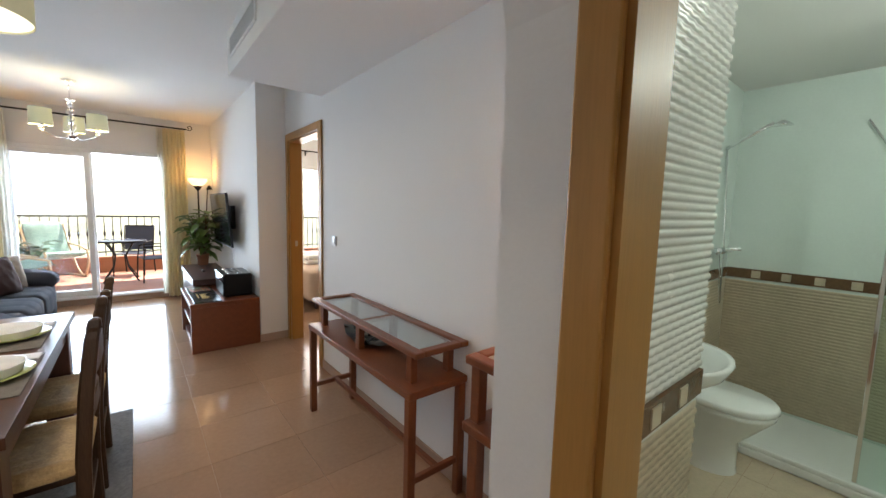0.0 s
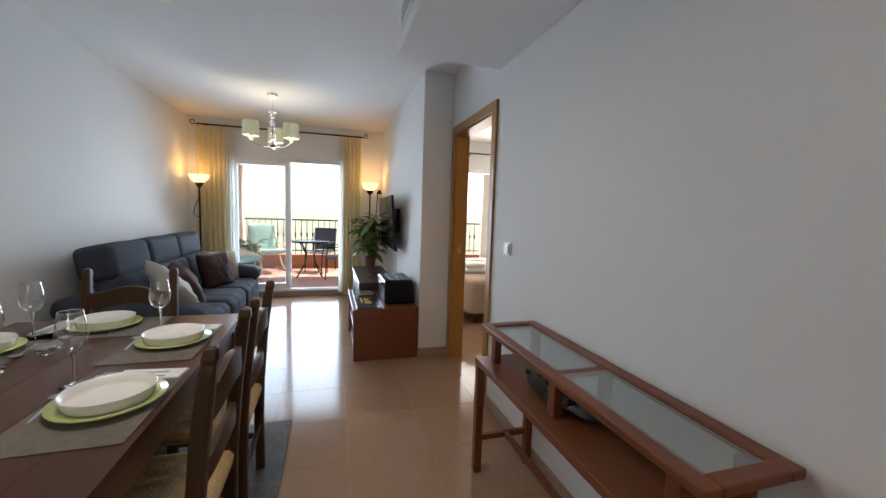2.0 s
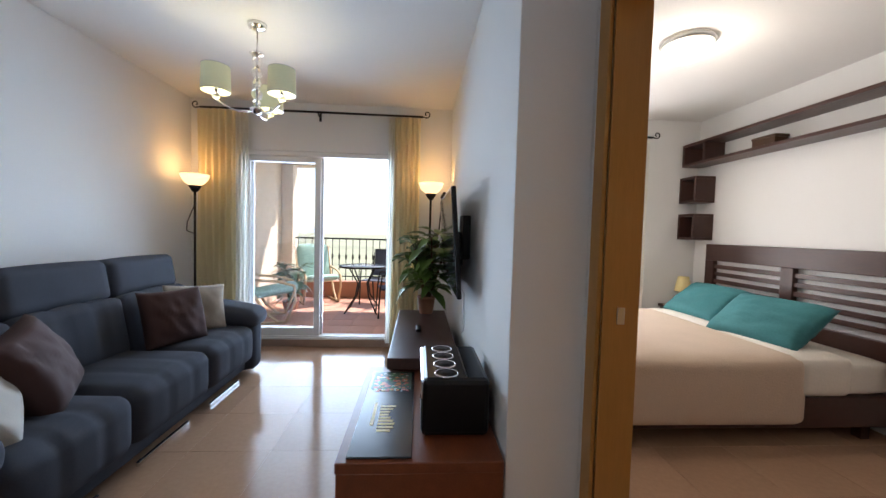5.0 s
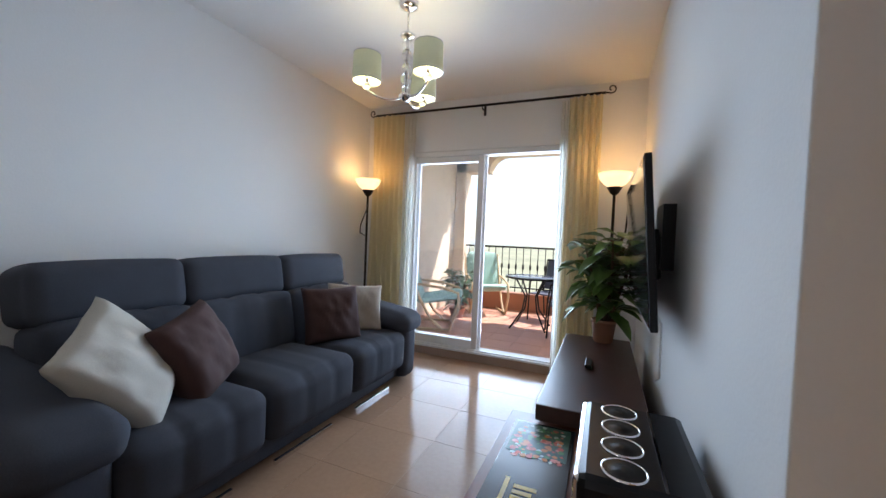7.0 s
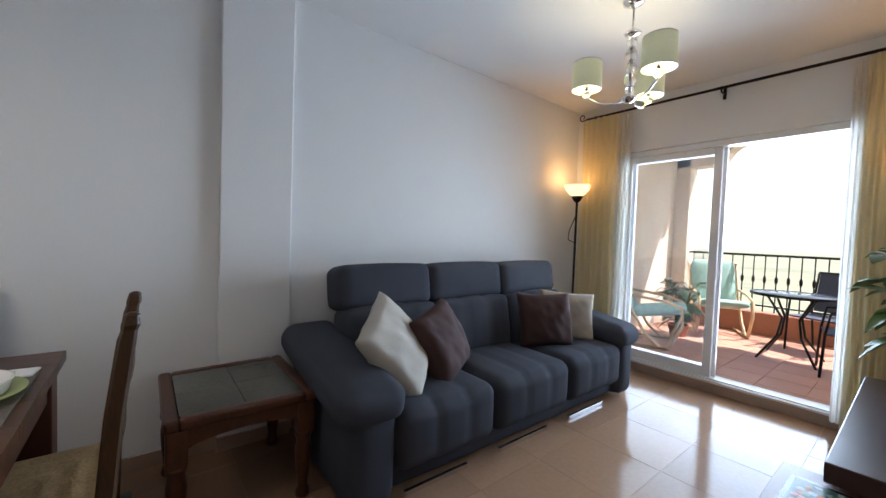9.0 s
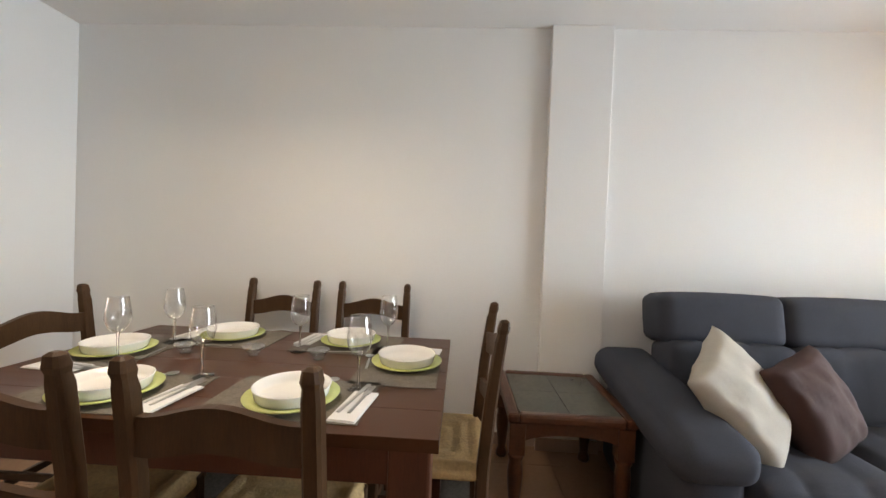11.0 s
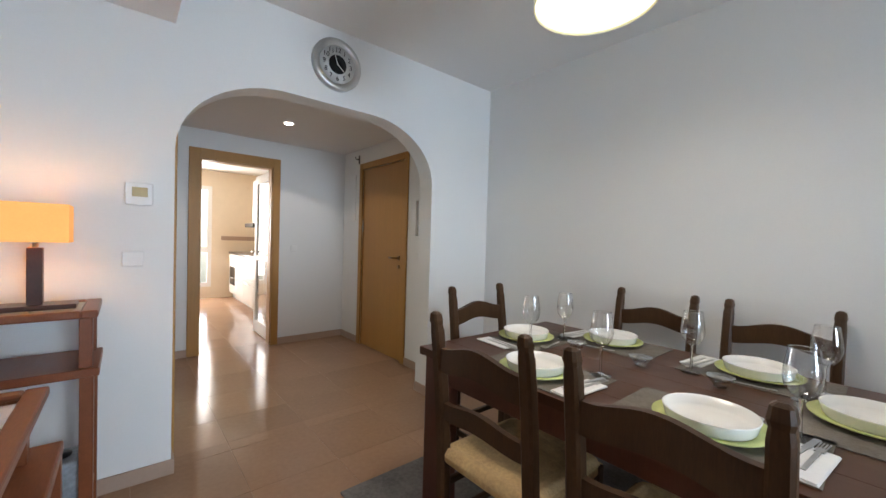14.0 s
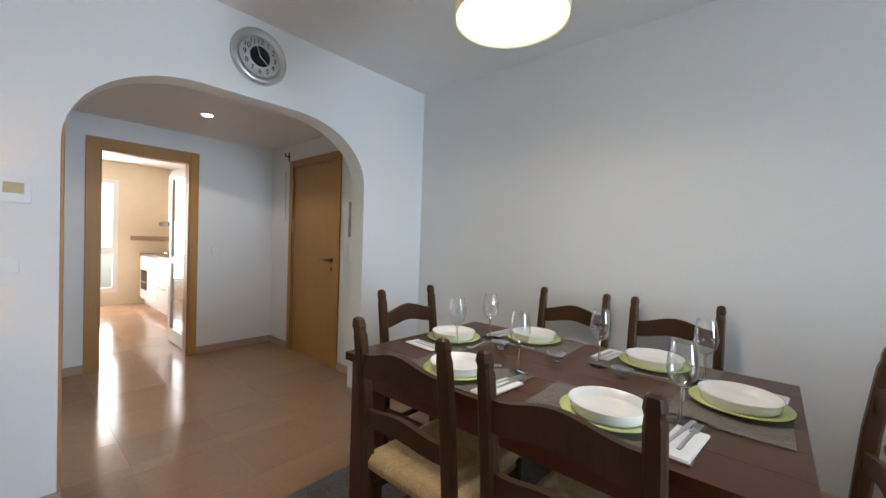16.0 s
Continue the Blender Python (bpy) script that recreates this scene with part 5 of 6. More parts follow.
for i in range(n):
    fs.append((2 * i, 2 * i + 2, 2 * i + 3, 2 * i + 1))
# distance haze is mixed into the hills' blue-grey colour, there is no real haze
structure("backdrop", hill.add(vs, fs), mat("far_hills_haze_tint", (0.30, 0.34, 0.38), 0.95, var=0.2, scale=0.01), "hills on the horizon, distance haze put into their blue-grey colour", "hills")

# ---- bedroom ----
structure("wall_bedroom_east", B(4.0, 4.15, 2.2, 7.11, 0, CEIL), M_WALL, "white bedroom wall behind the headboard", "wall")
structure("wall_bedroom_south", B(1.60, 4.15, 2.08, 2.20, 0, CEIL), M_WALL, "white bedroom wall", "wall")
structure("ceiling_bedroom", B(1.60, 4.15, 2.08, 7.11, CEIL, 2.75), M_CEIL, "white bedroom ceiling", "ceiling")


def bedroom_window():
    w = structure("window_2", Shape().box(1.95, 2.0, 7.15, 7.22, 0.5, 2.1).box(3.2, 3.25, 7.15, 7.22, 0.5, 2.1).box(2.0, 3.2, 7.15, 7.22, 2.05, 2.1).box(2.0, 3.2, 7.15, 7.22, 0.5, 0.56).box(2.57, 2.63, 7.15, 7.22, 0.56, 2.05), M_PVC, "white two-leaf bedroom window", "window")
    for x0, x1 in ((2.0, 2.57), (2.63, 3.2)):
        g = part("pane", B(x0, x1, 7.18, 7.186, 0.56, 2.05), M_GLASS, w, "clear glass pane")
        g.visible_shadow = False


bedroom_window()
curtain_rod(1.75, 3.45, 7.02, 2.36, 7.109)
for x0, x1 in ((1.80, 2.05), (3.05, 3.35)):
    c = thing("bedroom_curtain", "white bedroom curtain hanging in folds", "curtain", "bedroom curtains")
    vs, fs = [], []
    n, k = 40, 8
    for j in range(k + 1):
        for i in range(n + 1):
            u = i / n
            vs.append((x0 + (x1 - x0) * u, 7.03 + 0.028 * math.sin(u * 30), 2.33 - 2.28 * j / k))
    for j in range(k):
        for i in range(n):
            a = j * (n + 1) + i
            fs.append((a, a + 1, a + n + 2, a + n + 1))
    part("cloth", Shape().add(vs, fs, True), M_SHEER, c)


def bed():
    b = thing("bed", "double bed with a beige cover and a dark slatted headboard", "bed")
    M_COVER = mat("beige_cover", (0.60, 0.47, 0.36), 0.9, var=0.06, scale=5, fine=100, bump=0.25)
    M_SHEET = mat("cream_sheet", (0.76, 0.70, 0.62), 0.9, var=0.05, scale=5, bump=0.15)
    part("base", B(2.04, 3.92, 5.17, 6.70, 0.10, 0.30, bev=0.01), M_WENGE, b, "dark bed base")
    for x in (2.15, 3.8):
        for y in (5.25, 6.62):
            part("leg", B(x - 0.03, x + 0.03, y - 0.03, y + 0.03, 0, 0.10), M_WENGE, b)
    part("mattress", Shape().soft(2.04, 3.92, 5.17, 6.70, 0.30, 0.52, r=0.05), M_SHEET, b)
    part("bed_cover", Shape().soft(2.00, 3.30, 5.13, 6.74, 0.12, 0.555, r=0.06, bulge=0.012, n=16), M_COVER, b, "beige quilted bed cover")
    part("folded_sheet", Shape().soft(3.22, 3.60, 5.14, 6.73, 0.30, 0.562, r=0.05, bulge=0.01), M_SHEET, b, "cream turned-down sheet")
    hb = part("headboard", Shape().box(3.94, 3.99, 5.05, 6.86, 0.30, 0.62, bev=0.005).box(3.94, 3.99, 5.05, 6.86, 1.05, 1.22, bev=0.005).box(3.94, 3.99, 5.05, 5.16, 0.62, 1.05, bev=0.005).box(3.94, 3.99, 6.75, 6.86, 0.62, 1.05, bev=0.005).box(3.94, 3.99, 5.90, 6.01, 0.62, 1.05, bev=0.005), M_WENGE, b, "dark wenge headboard frame")
    for i in range(5):
        part("headboard_slat", B(3.955, 3.975, 5.10, 6.80, 0.67 + i * 0.075, 0.71 + i * 0.075, bev=0.003), M_WENGE, hb)
    part("headboard_leg", B(3.945, 3.985, 5.08, 5.14, 0, 0.30), M_WENGE, b)
    part("headboard_leg", B(3.945, 3.985, 6.77, 6.83, 0, 0.30), M_WENGE, b)


bed()
M_TEAL = mat("teal_cotton", (0.045, 0.19, 0.21), 0.85, var=0.1, scale=8, bump=0.2)
for c, rz, sd in (((3.55, 6.35, 0.68), 0, 7), ((3.45, 5.62, 0.68), 8, 8)):
    ob = part("pillow", Shape().cushion(0.46, 0.68, 0.20, pose(0, 0, 0), seed=sd), M_TEAL)
    ob.matrix_world = pose(*c, 0, -38, rz)
    tagged(ob, "teal cotton pillow leaning at the headboard", "pillow", "bed pillows")
M_TOWEL = mat("towel_white", (0.78, 0.77, 0.74), 0.95, bump=0.3)
for x0, x1, y0, y1, z0, z1 in ((2.12, 2.42, 5.55, 5.95, 0.566, 0.63), (2.14, 2.40, 5.58, 5.92, 0.631, 0.69)):
    ob = part("towel", Shape().soft(x0, x1, y0, y1, z0, z1, r=0.02), M_TOWEL)
    tagged(ob, "folded white towel at the foot of the bed", "towel", "folded towels")


def wall_shelf(name, label, y0, y1, z0, z1, d, dividers=()):
    s = thing(name, label, "shelf")
    w = 0.028
    part("bottom", B(4.0 - d, 3.999, y0, y1, z0, z0 + w, bev=0.003), M_WENGE, s)
    part("top", B(4.0 - d, 3.999, y0, y1, z1 - w, z1, bev=0.003), M_WENGE, s)
    for y in (y0, y1 - w, *dividers):
        part("upright", B(4.0 - d, 3.999, y, y + w, z0 + w, z1 - w, bev=0.003), M_WENGE, s)


wall_shelf("wall_shelf", "long open dark wooden wall shelf above the bed", 5.10, 7.08, 2.06, 2.30, 0.22, (6.75,))
wall_shelf("cube_shelf", "small dark wooden cube shelf on the wall", 6.85, 7.10, 1.66, 1.94, 0.22)
wall_shelf("cube_shelf", "small dark wooden cube shelf low on the wall", 6.85, 7.10, 1.26, 1.54, 0.22)
bx = thing("keepsake_box", "small brown carved wooden box on the wall shelf", "box")
part("body", B(3.82, 3.95, 6.02, 6.24, 2.0885, 2.15, bev=0.006), M_CHAIR, bx)
part("lid", B(3.815, 3.955, 6.015, 6.245, 2.1505, 2.175, bev=0.008), M_CHAIR, bx)
ns = thing("nightstand", "small dark wooden nightstand beside the bed", "nightstand")
part("body", B(3.62, 3.98, 6.88, 7.10, 0.08, 0.50, bev=0.004), M_WENGE, ns)
part("top", B(3.60, 3.98, 6.87, 7.105, 0.501, 0.53, bev=0.004), M_WENGE, ns)
part("plinth", B(3.64, 3.98, 6.89, 7.09, 0, 0.079), M_WENGE, ns)
bl = thing("bedside_lamp", "small bedside lamp with a pale yellow shade, on the nightstand", "lamp")
part("base", Shape().lathe([(0, 0.5305), (0.05, 0.5305), (0.05, 0.545), (0.012, 0.56), (0.010, 0.70), (0, 0.70)], (3.80, 6.985, 0), 16), M_STEEL, bl)
part("shade", Shape().lathe([(0.085, 0.69), (0.055, 0.85), (0.053, 0.85), (0.083, 0.69)], (3.80, 6.985, 0), 24), mat("yellow_shade", (0.75, 0.62, 0.30), 0.8, var=0.04, fine=120), bl, "pale yellow cone shade")
cl = thing("ceiling_lamp", "frosted glass dome ceiling lamp, lit, in the bedroom", "ceiling lamp")
part("rim", Shape().lathe([(0.15, 2.579), (0.165, 2.56), (0.15, 2.545)], (2.62, 5.46, 0), 28), M_STEEL, cl)
part("dome", Shape().lathe([(0.15, 2.55), (0.13, 2.50), (0.08, 2.46), (0, 2.445)], (2.62, 5.46, 0), 28), mat("dome_glow", (0.9, 0.85, 0.75), 0.4, bump=0, emit=(1.0, 0.88, 0.66), power=0.9), cl, "glowing frosted dome")

# ---- kitchen ----
M_KTILE = mat("cream_tile", (0.78, 0.67, 0.52), 0.3, var=0.05)
kw = Shape().box(-0.45, -0.30, -5.50, -5.40, 0, 2.6).box(0.70, 2.0, -5.50, -5.40, 0, 2.6).box(-2.2, -0.45, -5.5, -5.4, 0, 2.6).box(-0.30, 0.70, -5.50, -5.40, 2.15, 2.6).box(-0.30, 0.70, -5.50, -5.40, 0, 0.22)
structure("wall_kitchen_south", kw, M_KTILE, "cream-tiled kitchen end wall with a tall window", "wall")
structure("wall_kitchen_west", B(-1.35, -1.22, -5.40, -1.57, 0, 2.6), M_KTILE, "cream-tiled kitchen wall behind the counter", "wall")
structure("wall_kitchen_east", B(0.95, 1.08, -5.40, -1.57, 0, 2.6), M_KTILE, "cream-tiled kitchen wall", "wall")
structure("ceiling_kitchen", B(-2.2, 2.0, -5.5, -1.57, 2.45, 2.6), M_CEIL, "white kitchen ceiling", "ceiling")
win = structure("window_3", Shape().box(-0.30, -0.23, -5.46, -5.41, 0.22, 2.15).box(0.63, 0.70, -5.46, -5.41, 0.22, 2.15).box(-0.23, 0.63, -5.46, -5.41, 2.08, 2.15).box(-0.23, 0.63, -5.46, -5.41, 0.22, 0.30).box(-0.23, 0.63, -5.46, -5.41, 0.88, 0.98).box(0.17, 0.24, -5.46, -5.41, 0.30, 2.08), M_PVC, "tall white kitchen window", "window")
for z0, z1 in ((0.30, 0.88), (0.98, 2.08)):
    for x0, x1 in ((-0.23, 0.17), (0.24, 0.63)):
        g = part("pane", B(x0, x1, -5.438, -5.432, z0, z1), M_GLASS, win, "clear glass pane")
        g.visible_shadow = False
structure("wall_band", Shape().box(-1.219, -1.214, -5.394, -1.60, 1.12, 1.20).box(-1.213, -0.46, -5.3995, -5.3945, 1.12, 1.20), M_BASE, "beige decorative tile band on the kitchen wall", "trim")
for i in range(5):
    y0 = -5.35 + i * 0.60
    cb = thing("base_cabinet", "white lacquered kitchen base cabinet with a steel bar handle", "kitchen cabinet", "base cabinets")
    part("body", B(-1.21, -0.62, y0, y0 + 0.598, 0.10, 0.86), M_WHITE, cb)
    part("plinth", B(-1.21, -0.67, y0, y0 + 0.598, 0, 0.099), M_WHITE, cb)
    if i == 0:
        part("oven_door", B(-0.6195, -0.598, y0 + 0.004, y0 + 0.594, 0.12, 0.84, bev=0.004), M_WHITE, cb, "white oven front")
        part("oven_window", B(-0.5978, -0.594, y0 + 0.09, y0 + 0.51, 0.28, 0.62, bev=0.002), M_BLACK, cb, "dark oven window")
    else:
        for z0, z1 in ((0.12, 0.48), (0.49, 0.84)):
            part("drawer_front", B(-0.6195, -0.6, y0 + 0.004, y0 + 0.594, z0, z1, bev=0.003), M_WHITE, cb)
    for z in (0.42, 0.78):
        part("handle", Shape().tube([(-0.60, y0 + 0.14, z), (-0.572, y0 + 0.14, z), (-0.572, y0 + 0.46, z), (-0.60, y0 + 0.46, z)], 0.007, 8), M_STEEL, cb, "steel bar handle")
    if i > 0:
        ub = thing("wall_cabinet", "white lacquered kitchen wall cabinet", "kitchen cabinet", "wall cabinets")
        part("body", B(-1.21, -0.88, y0, y0 + 0.598, 1.45, 2.25), M_WHITE, ub)
        part("door", B(-0.8795, -0.86, y0 + 0.003, y0 + 0.595, 1.452, 2.248, bev=0.003), M_WHITE, ub)
wt = thing("worktop", "dark speckled stone kitchen worktop", "worktop")
part("slab", B(-1.212, -0.585, -5.36, -2.35, 0.861, 0.90, bev=0.004), mat("granite", (0.10, 0.075, 0.06), 0.2, var=0.5, scale=40, fine=150), wt)
hood = thing("extractor_hood", "dark cooker hood under the wall cabinets", "cooker hood")
part("hood", B(-1.21, -0.73, -4.74, -4.16, 1.38, 1.449, bev=0.006), M_BLACK, hood)


def kitchen_door():
    """Glazed leaf, swung into the kitchen against the counter side."""
    x, y0, y1 = -0.335, -2.245, -1.575
    f = Shape().box(x, x + 0.038, y0, y0 + 0.09, 0.01, 1.985, bev=0.003).box(x, x + 0.038, y1 - 0.09, y1, 0.01, 1.985, bev=0.003)
    f.box(x, x + 0.038, y0 + 0.09, y1 - 0.09, 1.88, 1.985, bev=0.003).box(x, x + 0.038, y0 + 0.09, y1 - 0.09, 0.01, 0.16, bev=0.003)
    f.box(x, x + 0.038, y0 + 0.09, y1 - 0.09, 0.92, 0.99, bev=0.003)
    lf = part("door_leaf", f, M_WHITE, door4, "white glazed door leaf standing open")
    for z0, z1 in ((0.16, 0.92), (0.99, 1.88)):
        part("pane", B(x + 0.015, x + 0.022, y0 + 0.09, y1 - 0.09, z0, z1), pane_glass("door_glass", (0.86, 0.86, 0.84), 0.09), lf, "reflecting glass pane")
    p = Vector((x + 0.038, y0 + 0.045, 1.03))
    part("door_handle", Shape().tube([p, p + Vector((0.045, 0, 0))], 0.009, 8).tube([p + Vector((0.045, 0, 0)), p + Vector((0.047, 0.11, 0))], 0.009, 8), M_STEEL, lf, "steel lever handle")


kitchen_door()

# ---- bathroom ----
M_BWALL = mat("pale_green_tile", (0.70, 0.78, 0.74), 0.2, var=0.03, bump=0.01)
M_RIB = mat("ribbed_white_tile", (0.78, 0.77, 0.73), 0.25, var=0.04, bump=0.02)
M_BEIGE = mat("ribbed_beige_tile", (0.52, 0.43, 0.31), 0.3, var=0.10, scale=14, random_by="island")
M_MOSAIC = mat("brown_mosaic", (0.16, 0.09, 0.05), 0.25, var=0.2)
M_CERAMIC = mat("sanitary_ceramic", (0.80, 0.82, 0.80), 0.08, var=0.01, bump=0)
structure("wall_bath_north", B(1.60, 3.75, 1.05, 1.15, 0, 2.4), M_BWALL, "pale tiled bathroom wall", "wall")
structure("wall_bath_stub", B(0.921, 1.475, 0.540, 0.5445, 0, 2.4), M_RIB, "tiled bathroom wall beside the door", "wall")
structure("wall_bath_recess", B(1.6005, 1.62, 0.69, 1.05, 0, 2.4), M_BWALL, "pale tiled return wall in the bathroom", "wall")
structure("wall_bath_east", B(3.70, 3.85, -1.45, 1.15, 0, 2.4), M_BWALL, "pale green tiled shower wall", "wall")
structure("ceiling_bath", B(0.92, 3.85, -1.57, 1.15, 2.30, 2.4), M_CEIL, "white bathroom ceiling", "ceiling")
structure("wall_bath_corner", B(1.476, 1.60, 0.688, 0.699, 0, 2.4), M_RIB, "tiled end of the bathroom wall", "wall")


def ribs(name, label, place, z0, z1, pitch, depth, material):
    """Ribbed tile courses: each course bulges out of the wall."""
    s = Shape()
    n = int((z1 - z0) / pitch)
    ax, c, a0, a1, sgn = place
    for i in range(n):
        z = z0 + i * pitch
        prof = [(0, 0), (depth * 0.8, 0.15), (depth, 0.5), (depth * 0.8, 0.85), (0, 1)]
        vs, fs = [], []
        cuts = int((a1 - a0) / 0.022)
        for q in range(cuts + 1):
            u = a0 + (a1 - a0) * q / cuts
            swell = 0.72 + 0.28 * math.cos(q * math.pi + (i % 2) * math.pi)
            for d, k in prof:
                p = c + sgn * d * swell
                vs.append((u, p, z + k * pitch) if ax == "y" else (p, u, z + k * pitch))
        for q in range(cuts):
            for k in range(4):
                fs.append((5 * q + k, 5 * q + k + 1, 5 * q + k + 6, 5 * q + k + 5))
        s.add(vs, fs, True)
    ob = part(name, s, material)
    return tagged(ob, label, "tiles", "", "stuff")


ribs("ribbed_tiles", "white ribbed relief tiles beside the bathroom door", ("y", 0.5398, 0.925, 1.47, -1), 0.98, 2.29, 0.0205, 0.008, M_RIB)
ribs("ribbed_tiles", "beige ribbed relief tiles below the mosaic band", ("y", 0.5398, 0.925, 1.47, -1), 0.0, 0.90, 0.022, 0.006, M_BEIGE)
ribs("ribbed_tiles", "beige ribbed relief tiles on the shower wall", ("x", 3.6998, -1.4, 1.049, -1), 0.06, 0.955, 0.022, 0.006, M_BEIGE)
ribs("ribbed_tiles", "beige ribbed relief tiles behind the toilet", ("y", 1.0498, 1.62, 3.69, -1), 0.0, 0.955, 0.022, 0.006, M_BEIGE)
band = structure("mosaic_band", Shape().box(3.690, 3.6985, -1.4, 1.04, 0.96, 1.03).box(1.62, 3.689, 1.040, 1.0485, 0.96, 1.03).box(0.925, 1.47, 0.528, 0.5395, 0.905, 0.975), M_MOSAIC, "brown mosaic border band with pale squares", "trim")
for i in range(14):
    y = -1.3 + i * 0.165
    part("inset_tile", B(3.686, 3.6898, y, y + 0.05, 0.97, 1.02), M_BEIGE, band, "pale square inset")
    if i < 3:
        part("inset_tile", B(0.97 + i * 0.165, 1.02 + i * 0.165, 0.5245, 0.5278, 0.915, 0.965), M_BEIGE, band, "pale square inset")


def toilet():
    t = thing("toilet", "white ceramic toilet with its lid closed", "toilet")
    m = pose(2.75, 0.78, 0)
    def ell(rx0, ry0, rows, cx=0, cy=0):
        vs, fs = [], []
        n = 28
        for z, k, dy in rows:
            for i in range(n):
                a = 2 * math.pi * i / n
                vs.append(m @ Vector((cx + rx0 * k * math.cos(a), cy + dy + ry0 * k * math.sin(a), z)))
        for r in range(len(rows) - 1):
            for i in range(n):
                fs.append((r * n + i, r * n + (i + 1) % n, r * n + n + (i + 1) % n, r * n + n + i))
        fs.append(tuple(range(len(vs) - n, len(vs))))
        return Shape().add(vs, fs, True)
    part("bowl", ell(0.19, 0.25, [(0, 0.62, 0.05), (0.03, 0.60, 0.05), (0.18, 0.60, 0.05), (0.28, 0.80, 0.02), (0.36, 0.97, 0), (0.385, 1.0, 0), (0.39, 0.98, 0)]), M_CERAMIC, t)
    part("lid", ell(0.195, 0.255, [(0.392, 0.98, 0), (0.40, 1.0, 0), (0.42, 1.0, 0), (0.432, 0.96, 0)]), M_CERAMIC, t, "closed white lid")
    part("cistern", B(2.57, 2.93, 0.94, 1.038, 0.36, 0.76, bev=0.03), M_CERAMIC, t)


toilet()


def basin():
    b = thing("washbasin", "white ceramic washbasin on a pedestal", "washbasin")
    vs, fs = [], []
    n = 32
    rows = [(0.66, 0.30), (0.70, 0.55), (0.76, 0.88), (0.815, 1.0), (0.825, 0.99), (0.822, 0.90), (0.76, 0.70), (0.72, 0.3)]
    for z, k in rows:
        for i in range(n):
            a = 2 * math.pi * i / n
            vs.append((2.0 + 0.27 * k * math.cos(a), 0.81 + 0.235 * k * math.sin(a), z))
    for r in range(len(rows) - 1):
        for i in range(n):
            fs.append((r * n + i, r * n + (i + 1) % n, r * n + n + (i + 1) % n, r * n + n + i))
    part("bowl", Shape().add(vs, fs, True), M_CERAMIC, b)
    part("pedestal", Shape().lathe([(0.11, 0), (0.095, 0.05), (0.08, 0.40), (0.10, 0.67)], (2.0, 0.88, 0), 20), M_CERAMIC, b)
    part("tap", Shape().tube([(2.0, 1.0, 0.82), (2.0, 1.0, 0.93), (2.0, 0.90, 0.95)], 0.012, 8), M_CHROME, b, "chrome tap")


basin()
sh = thing("shower", "white shower tray with a glass screen and chrome fittings", "shower")
part("tray", Shape().box(2.99, 3.69, -1.3, 1.04, 0.0, 0.05, bev=0.01).box(2.99, 3.05, -1.3, 1.04, 0.05, 0.08, bev=0.008), M_CERAMIC, sh)
gl = part("screen", B(3.015, 3.022, -1.25, 0.25, 0.081, 1.98), pane_glass("screen_glass", (0.88, 0.96, 0.93)), sh, "clear glass screen")
gl.visible_shadow = False
part("screen_post", B(3.008, 3.029, 0.25, 0.268, 0.081, 1.99, bev=0.003), M_CHROME, sh)
part("shower_head", Shape().tube([(3.40, 1.045, 1.86), (3.38, 0.93, 1.92), (3.37, 0.80, 1.99)], 0.011, 8).lathe([(0.012, 0.03), (0.04, 0.012), (0.055, 0.0), (0, -0.002)], (3.37, 0.76, 1.97), 18), M_CHROME, sh, "chrome hand shower")
part("mixer", Shape().tube([(3.25, 1.0, 1.17), (3.52, 1.0, 1.17)], 0.022, 10).tube([(3.38, 1.045, 1.17), (3.38, 0.90, 1.19)], 0.012, 8), M_CHROME, sh, "chrome mixer tap")
part("hose", Shape().tube([(3.38, 1.02, 1.15), (3.42, 1.0, 0.8), (3.46, 1.02, 1.2), (3.40, 1.04, 1.85)], 0.007, 6), M_CHROME, sh, "chrome hose")
rack = thing("shower_rack", "chrome wire rack in the shower", "rack")
part("wire", Shape().tube([(3.68, 0.42, 2.0), (3.66, 0.30, 1.78), (3.66, -0.1, 1.78)], 0.006, 6).tube([(3.66, 0.30, 1.82), (3.66, -0.1, 1.82)], 0.005, 6), M_CHROME, rack)

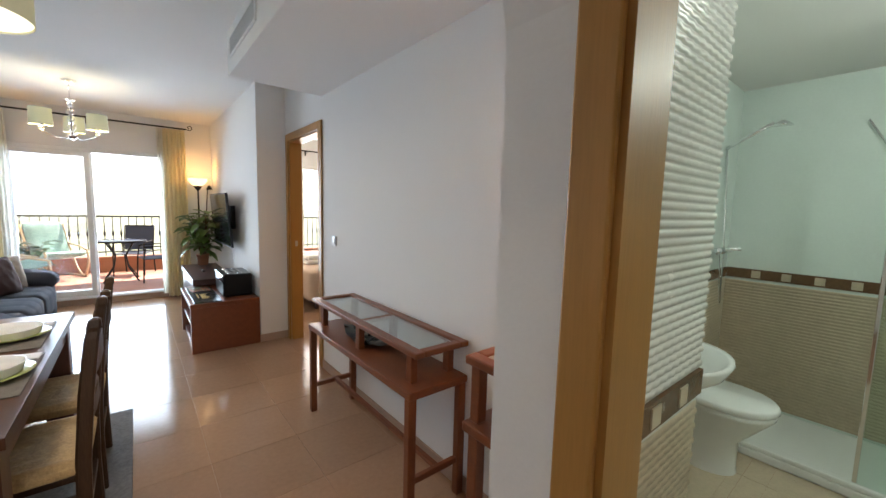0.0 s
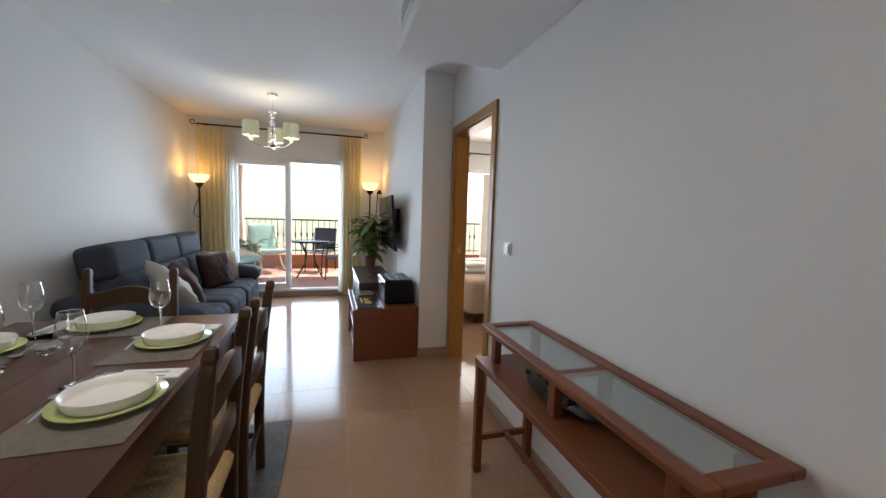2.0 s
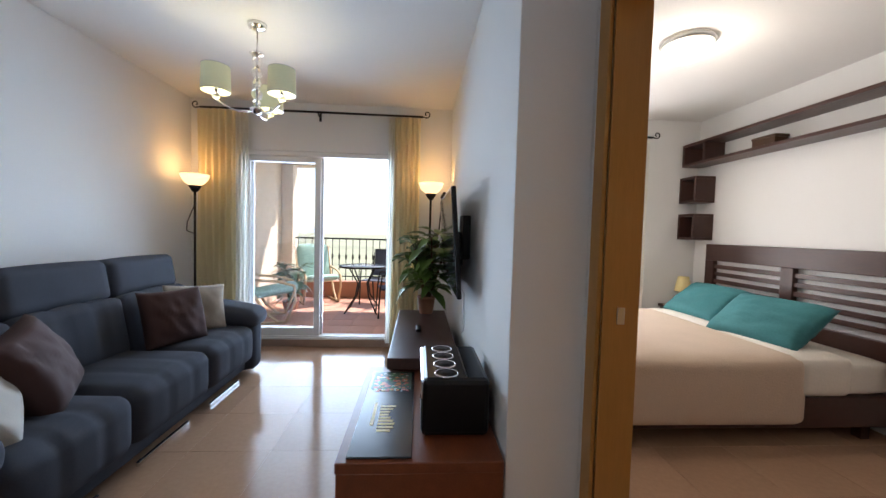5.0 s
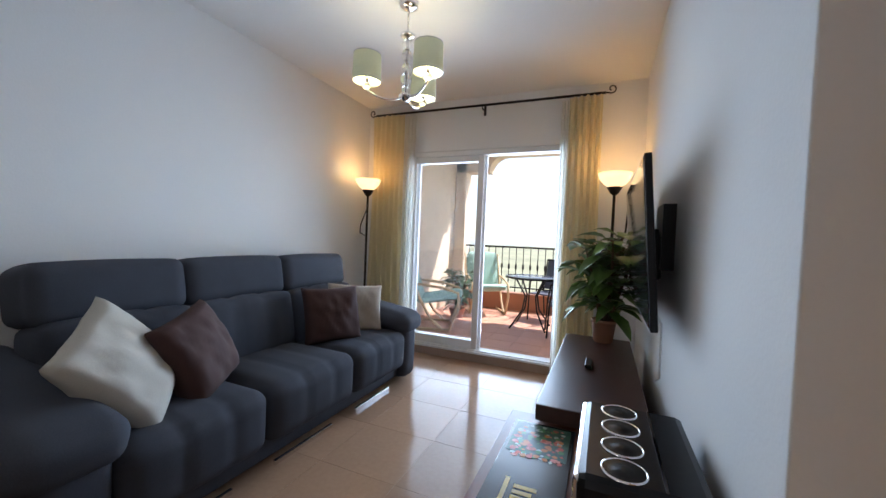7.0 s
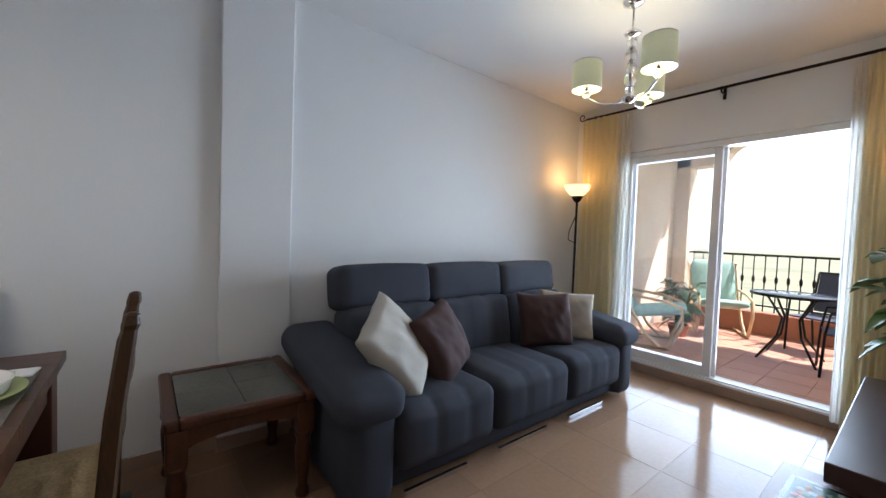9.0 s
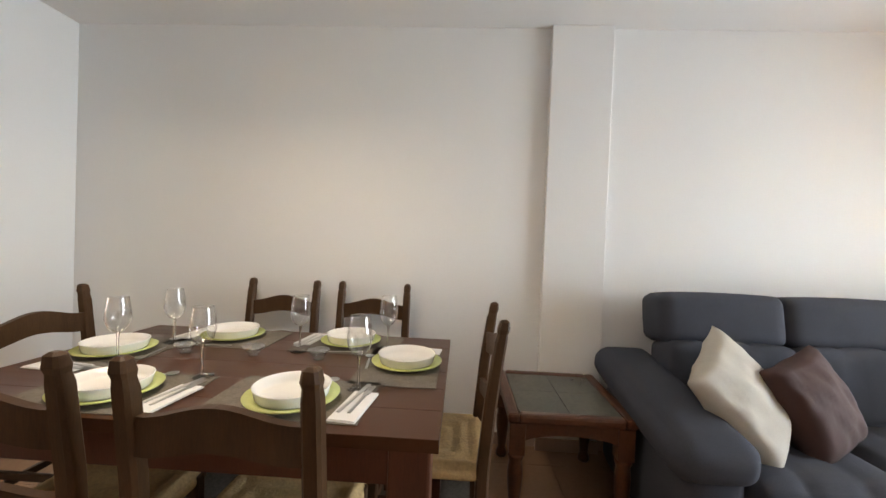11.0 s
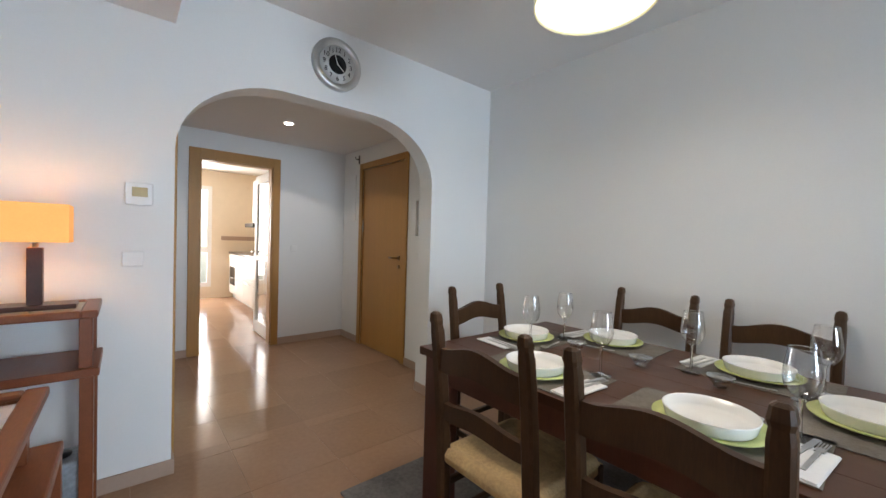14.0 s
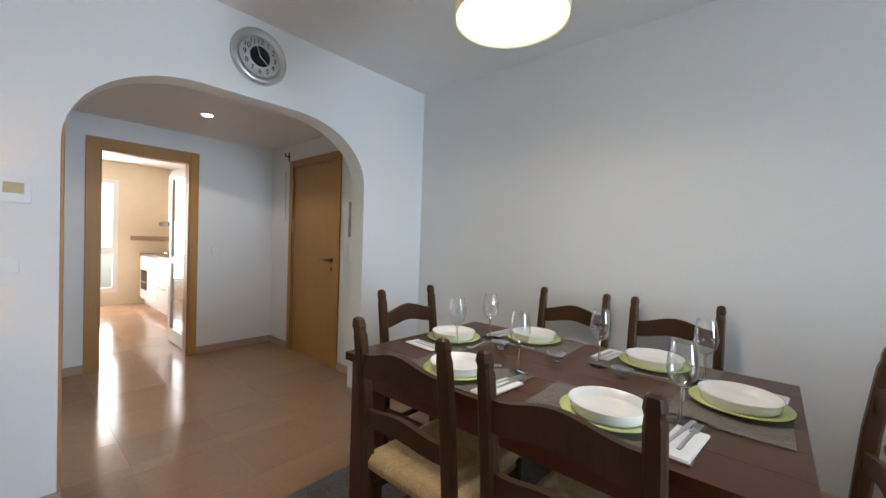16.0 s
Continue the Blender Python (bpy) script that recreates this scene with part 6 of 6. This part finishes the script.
# ---- closing walls ----
structure("wall_bath_south", B(0.92, 3.85, -1.57, -1.46, 0, 2.4), M_BWALL, "plain tiled bathroom wall", "wall")

# ---- floor tiles ----
def tiles(name, x0, x1, y0, y1, w, top, material, parent, ox=0.0, oy=0.0, gap=0.002):
    me_cache = {}
    nx, ny = math.floor((x0 - ox) / w), math.floor((y0 - oy) / w)
    i = nx
    while ox + i * w < x1:
        j = ny
        while oy + j * w < y1:
            a, b = max(x0, ox + i * w + gap / 2), min(x1, ox + (i + 1) * w - gap / 2)
            c, d = max(y0, oy + j * w + gap / 2), min(y1, oy + (j + 1) * w - gap / 2)
            if b - a > 0.01 and d - c > 0.01:
                key = (round(b - a, 4), round(d - c, 4))
                if key not in me_cache:
                    me_cache[key] = Shape().box(0, key[0], 0, key[1], -0.008, 0, bev=0.0006).mesh(name, material)
                ob = new(name, me_cache[key])
                ob.location = (a, c, top)
                ob.parent = parent
            j += 1
        i += 1


tiles("tile", -1.499, 1.475, 0.546, 7.109, 0.45, 0.0, M_FLOOR, floor, 0.06, 0.2)
tiles("tile", -1.27, 0.92, -1.57, 0.5455, 0.45, 0.0, M_FLOOR, floor, 0.06, 0.2)
tiles("tile", -1.22, 0.95, -5.40, -1.571, 0.45, 0.0, M_FLOOR, floor, 0.06, 0.2)
tiles("tile", 1.601, 4.0, 2.2, 7.109, 0.45, 0.0, M_FLOOR, floor, 0.06, 0.2)
tiles("tile", 0.921, 3.70, -1.46, 0.545, 0.45, 0.0, M_BEIGE, floor, 0.06, 0.2)
tiles("tile", 1.4765, 3.70, 0.546, 0.70, 0.45, 0.0, M_BEIGE, floor, 0.06, 0.2)
tiles("tile", 1.601, 3.70, 0.701, 1.05, 0.45, 0.0, M_BEIGE, floor, 0.06, 0.2)
tiles("tile", -1.62, 4.15, 7.361, 10.10, 0.33, 0.0, M_TTILE, terrace, 0.0, 7.37, 0.006)
tiles("tile", 1.4755, 1.6005, 3.386, 4.19, 0.45, 0.0, M_FLOOR, floor, 0.06, 0.2)
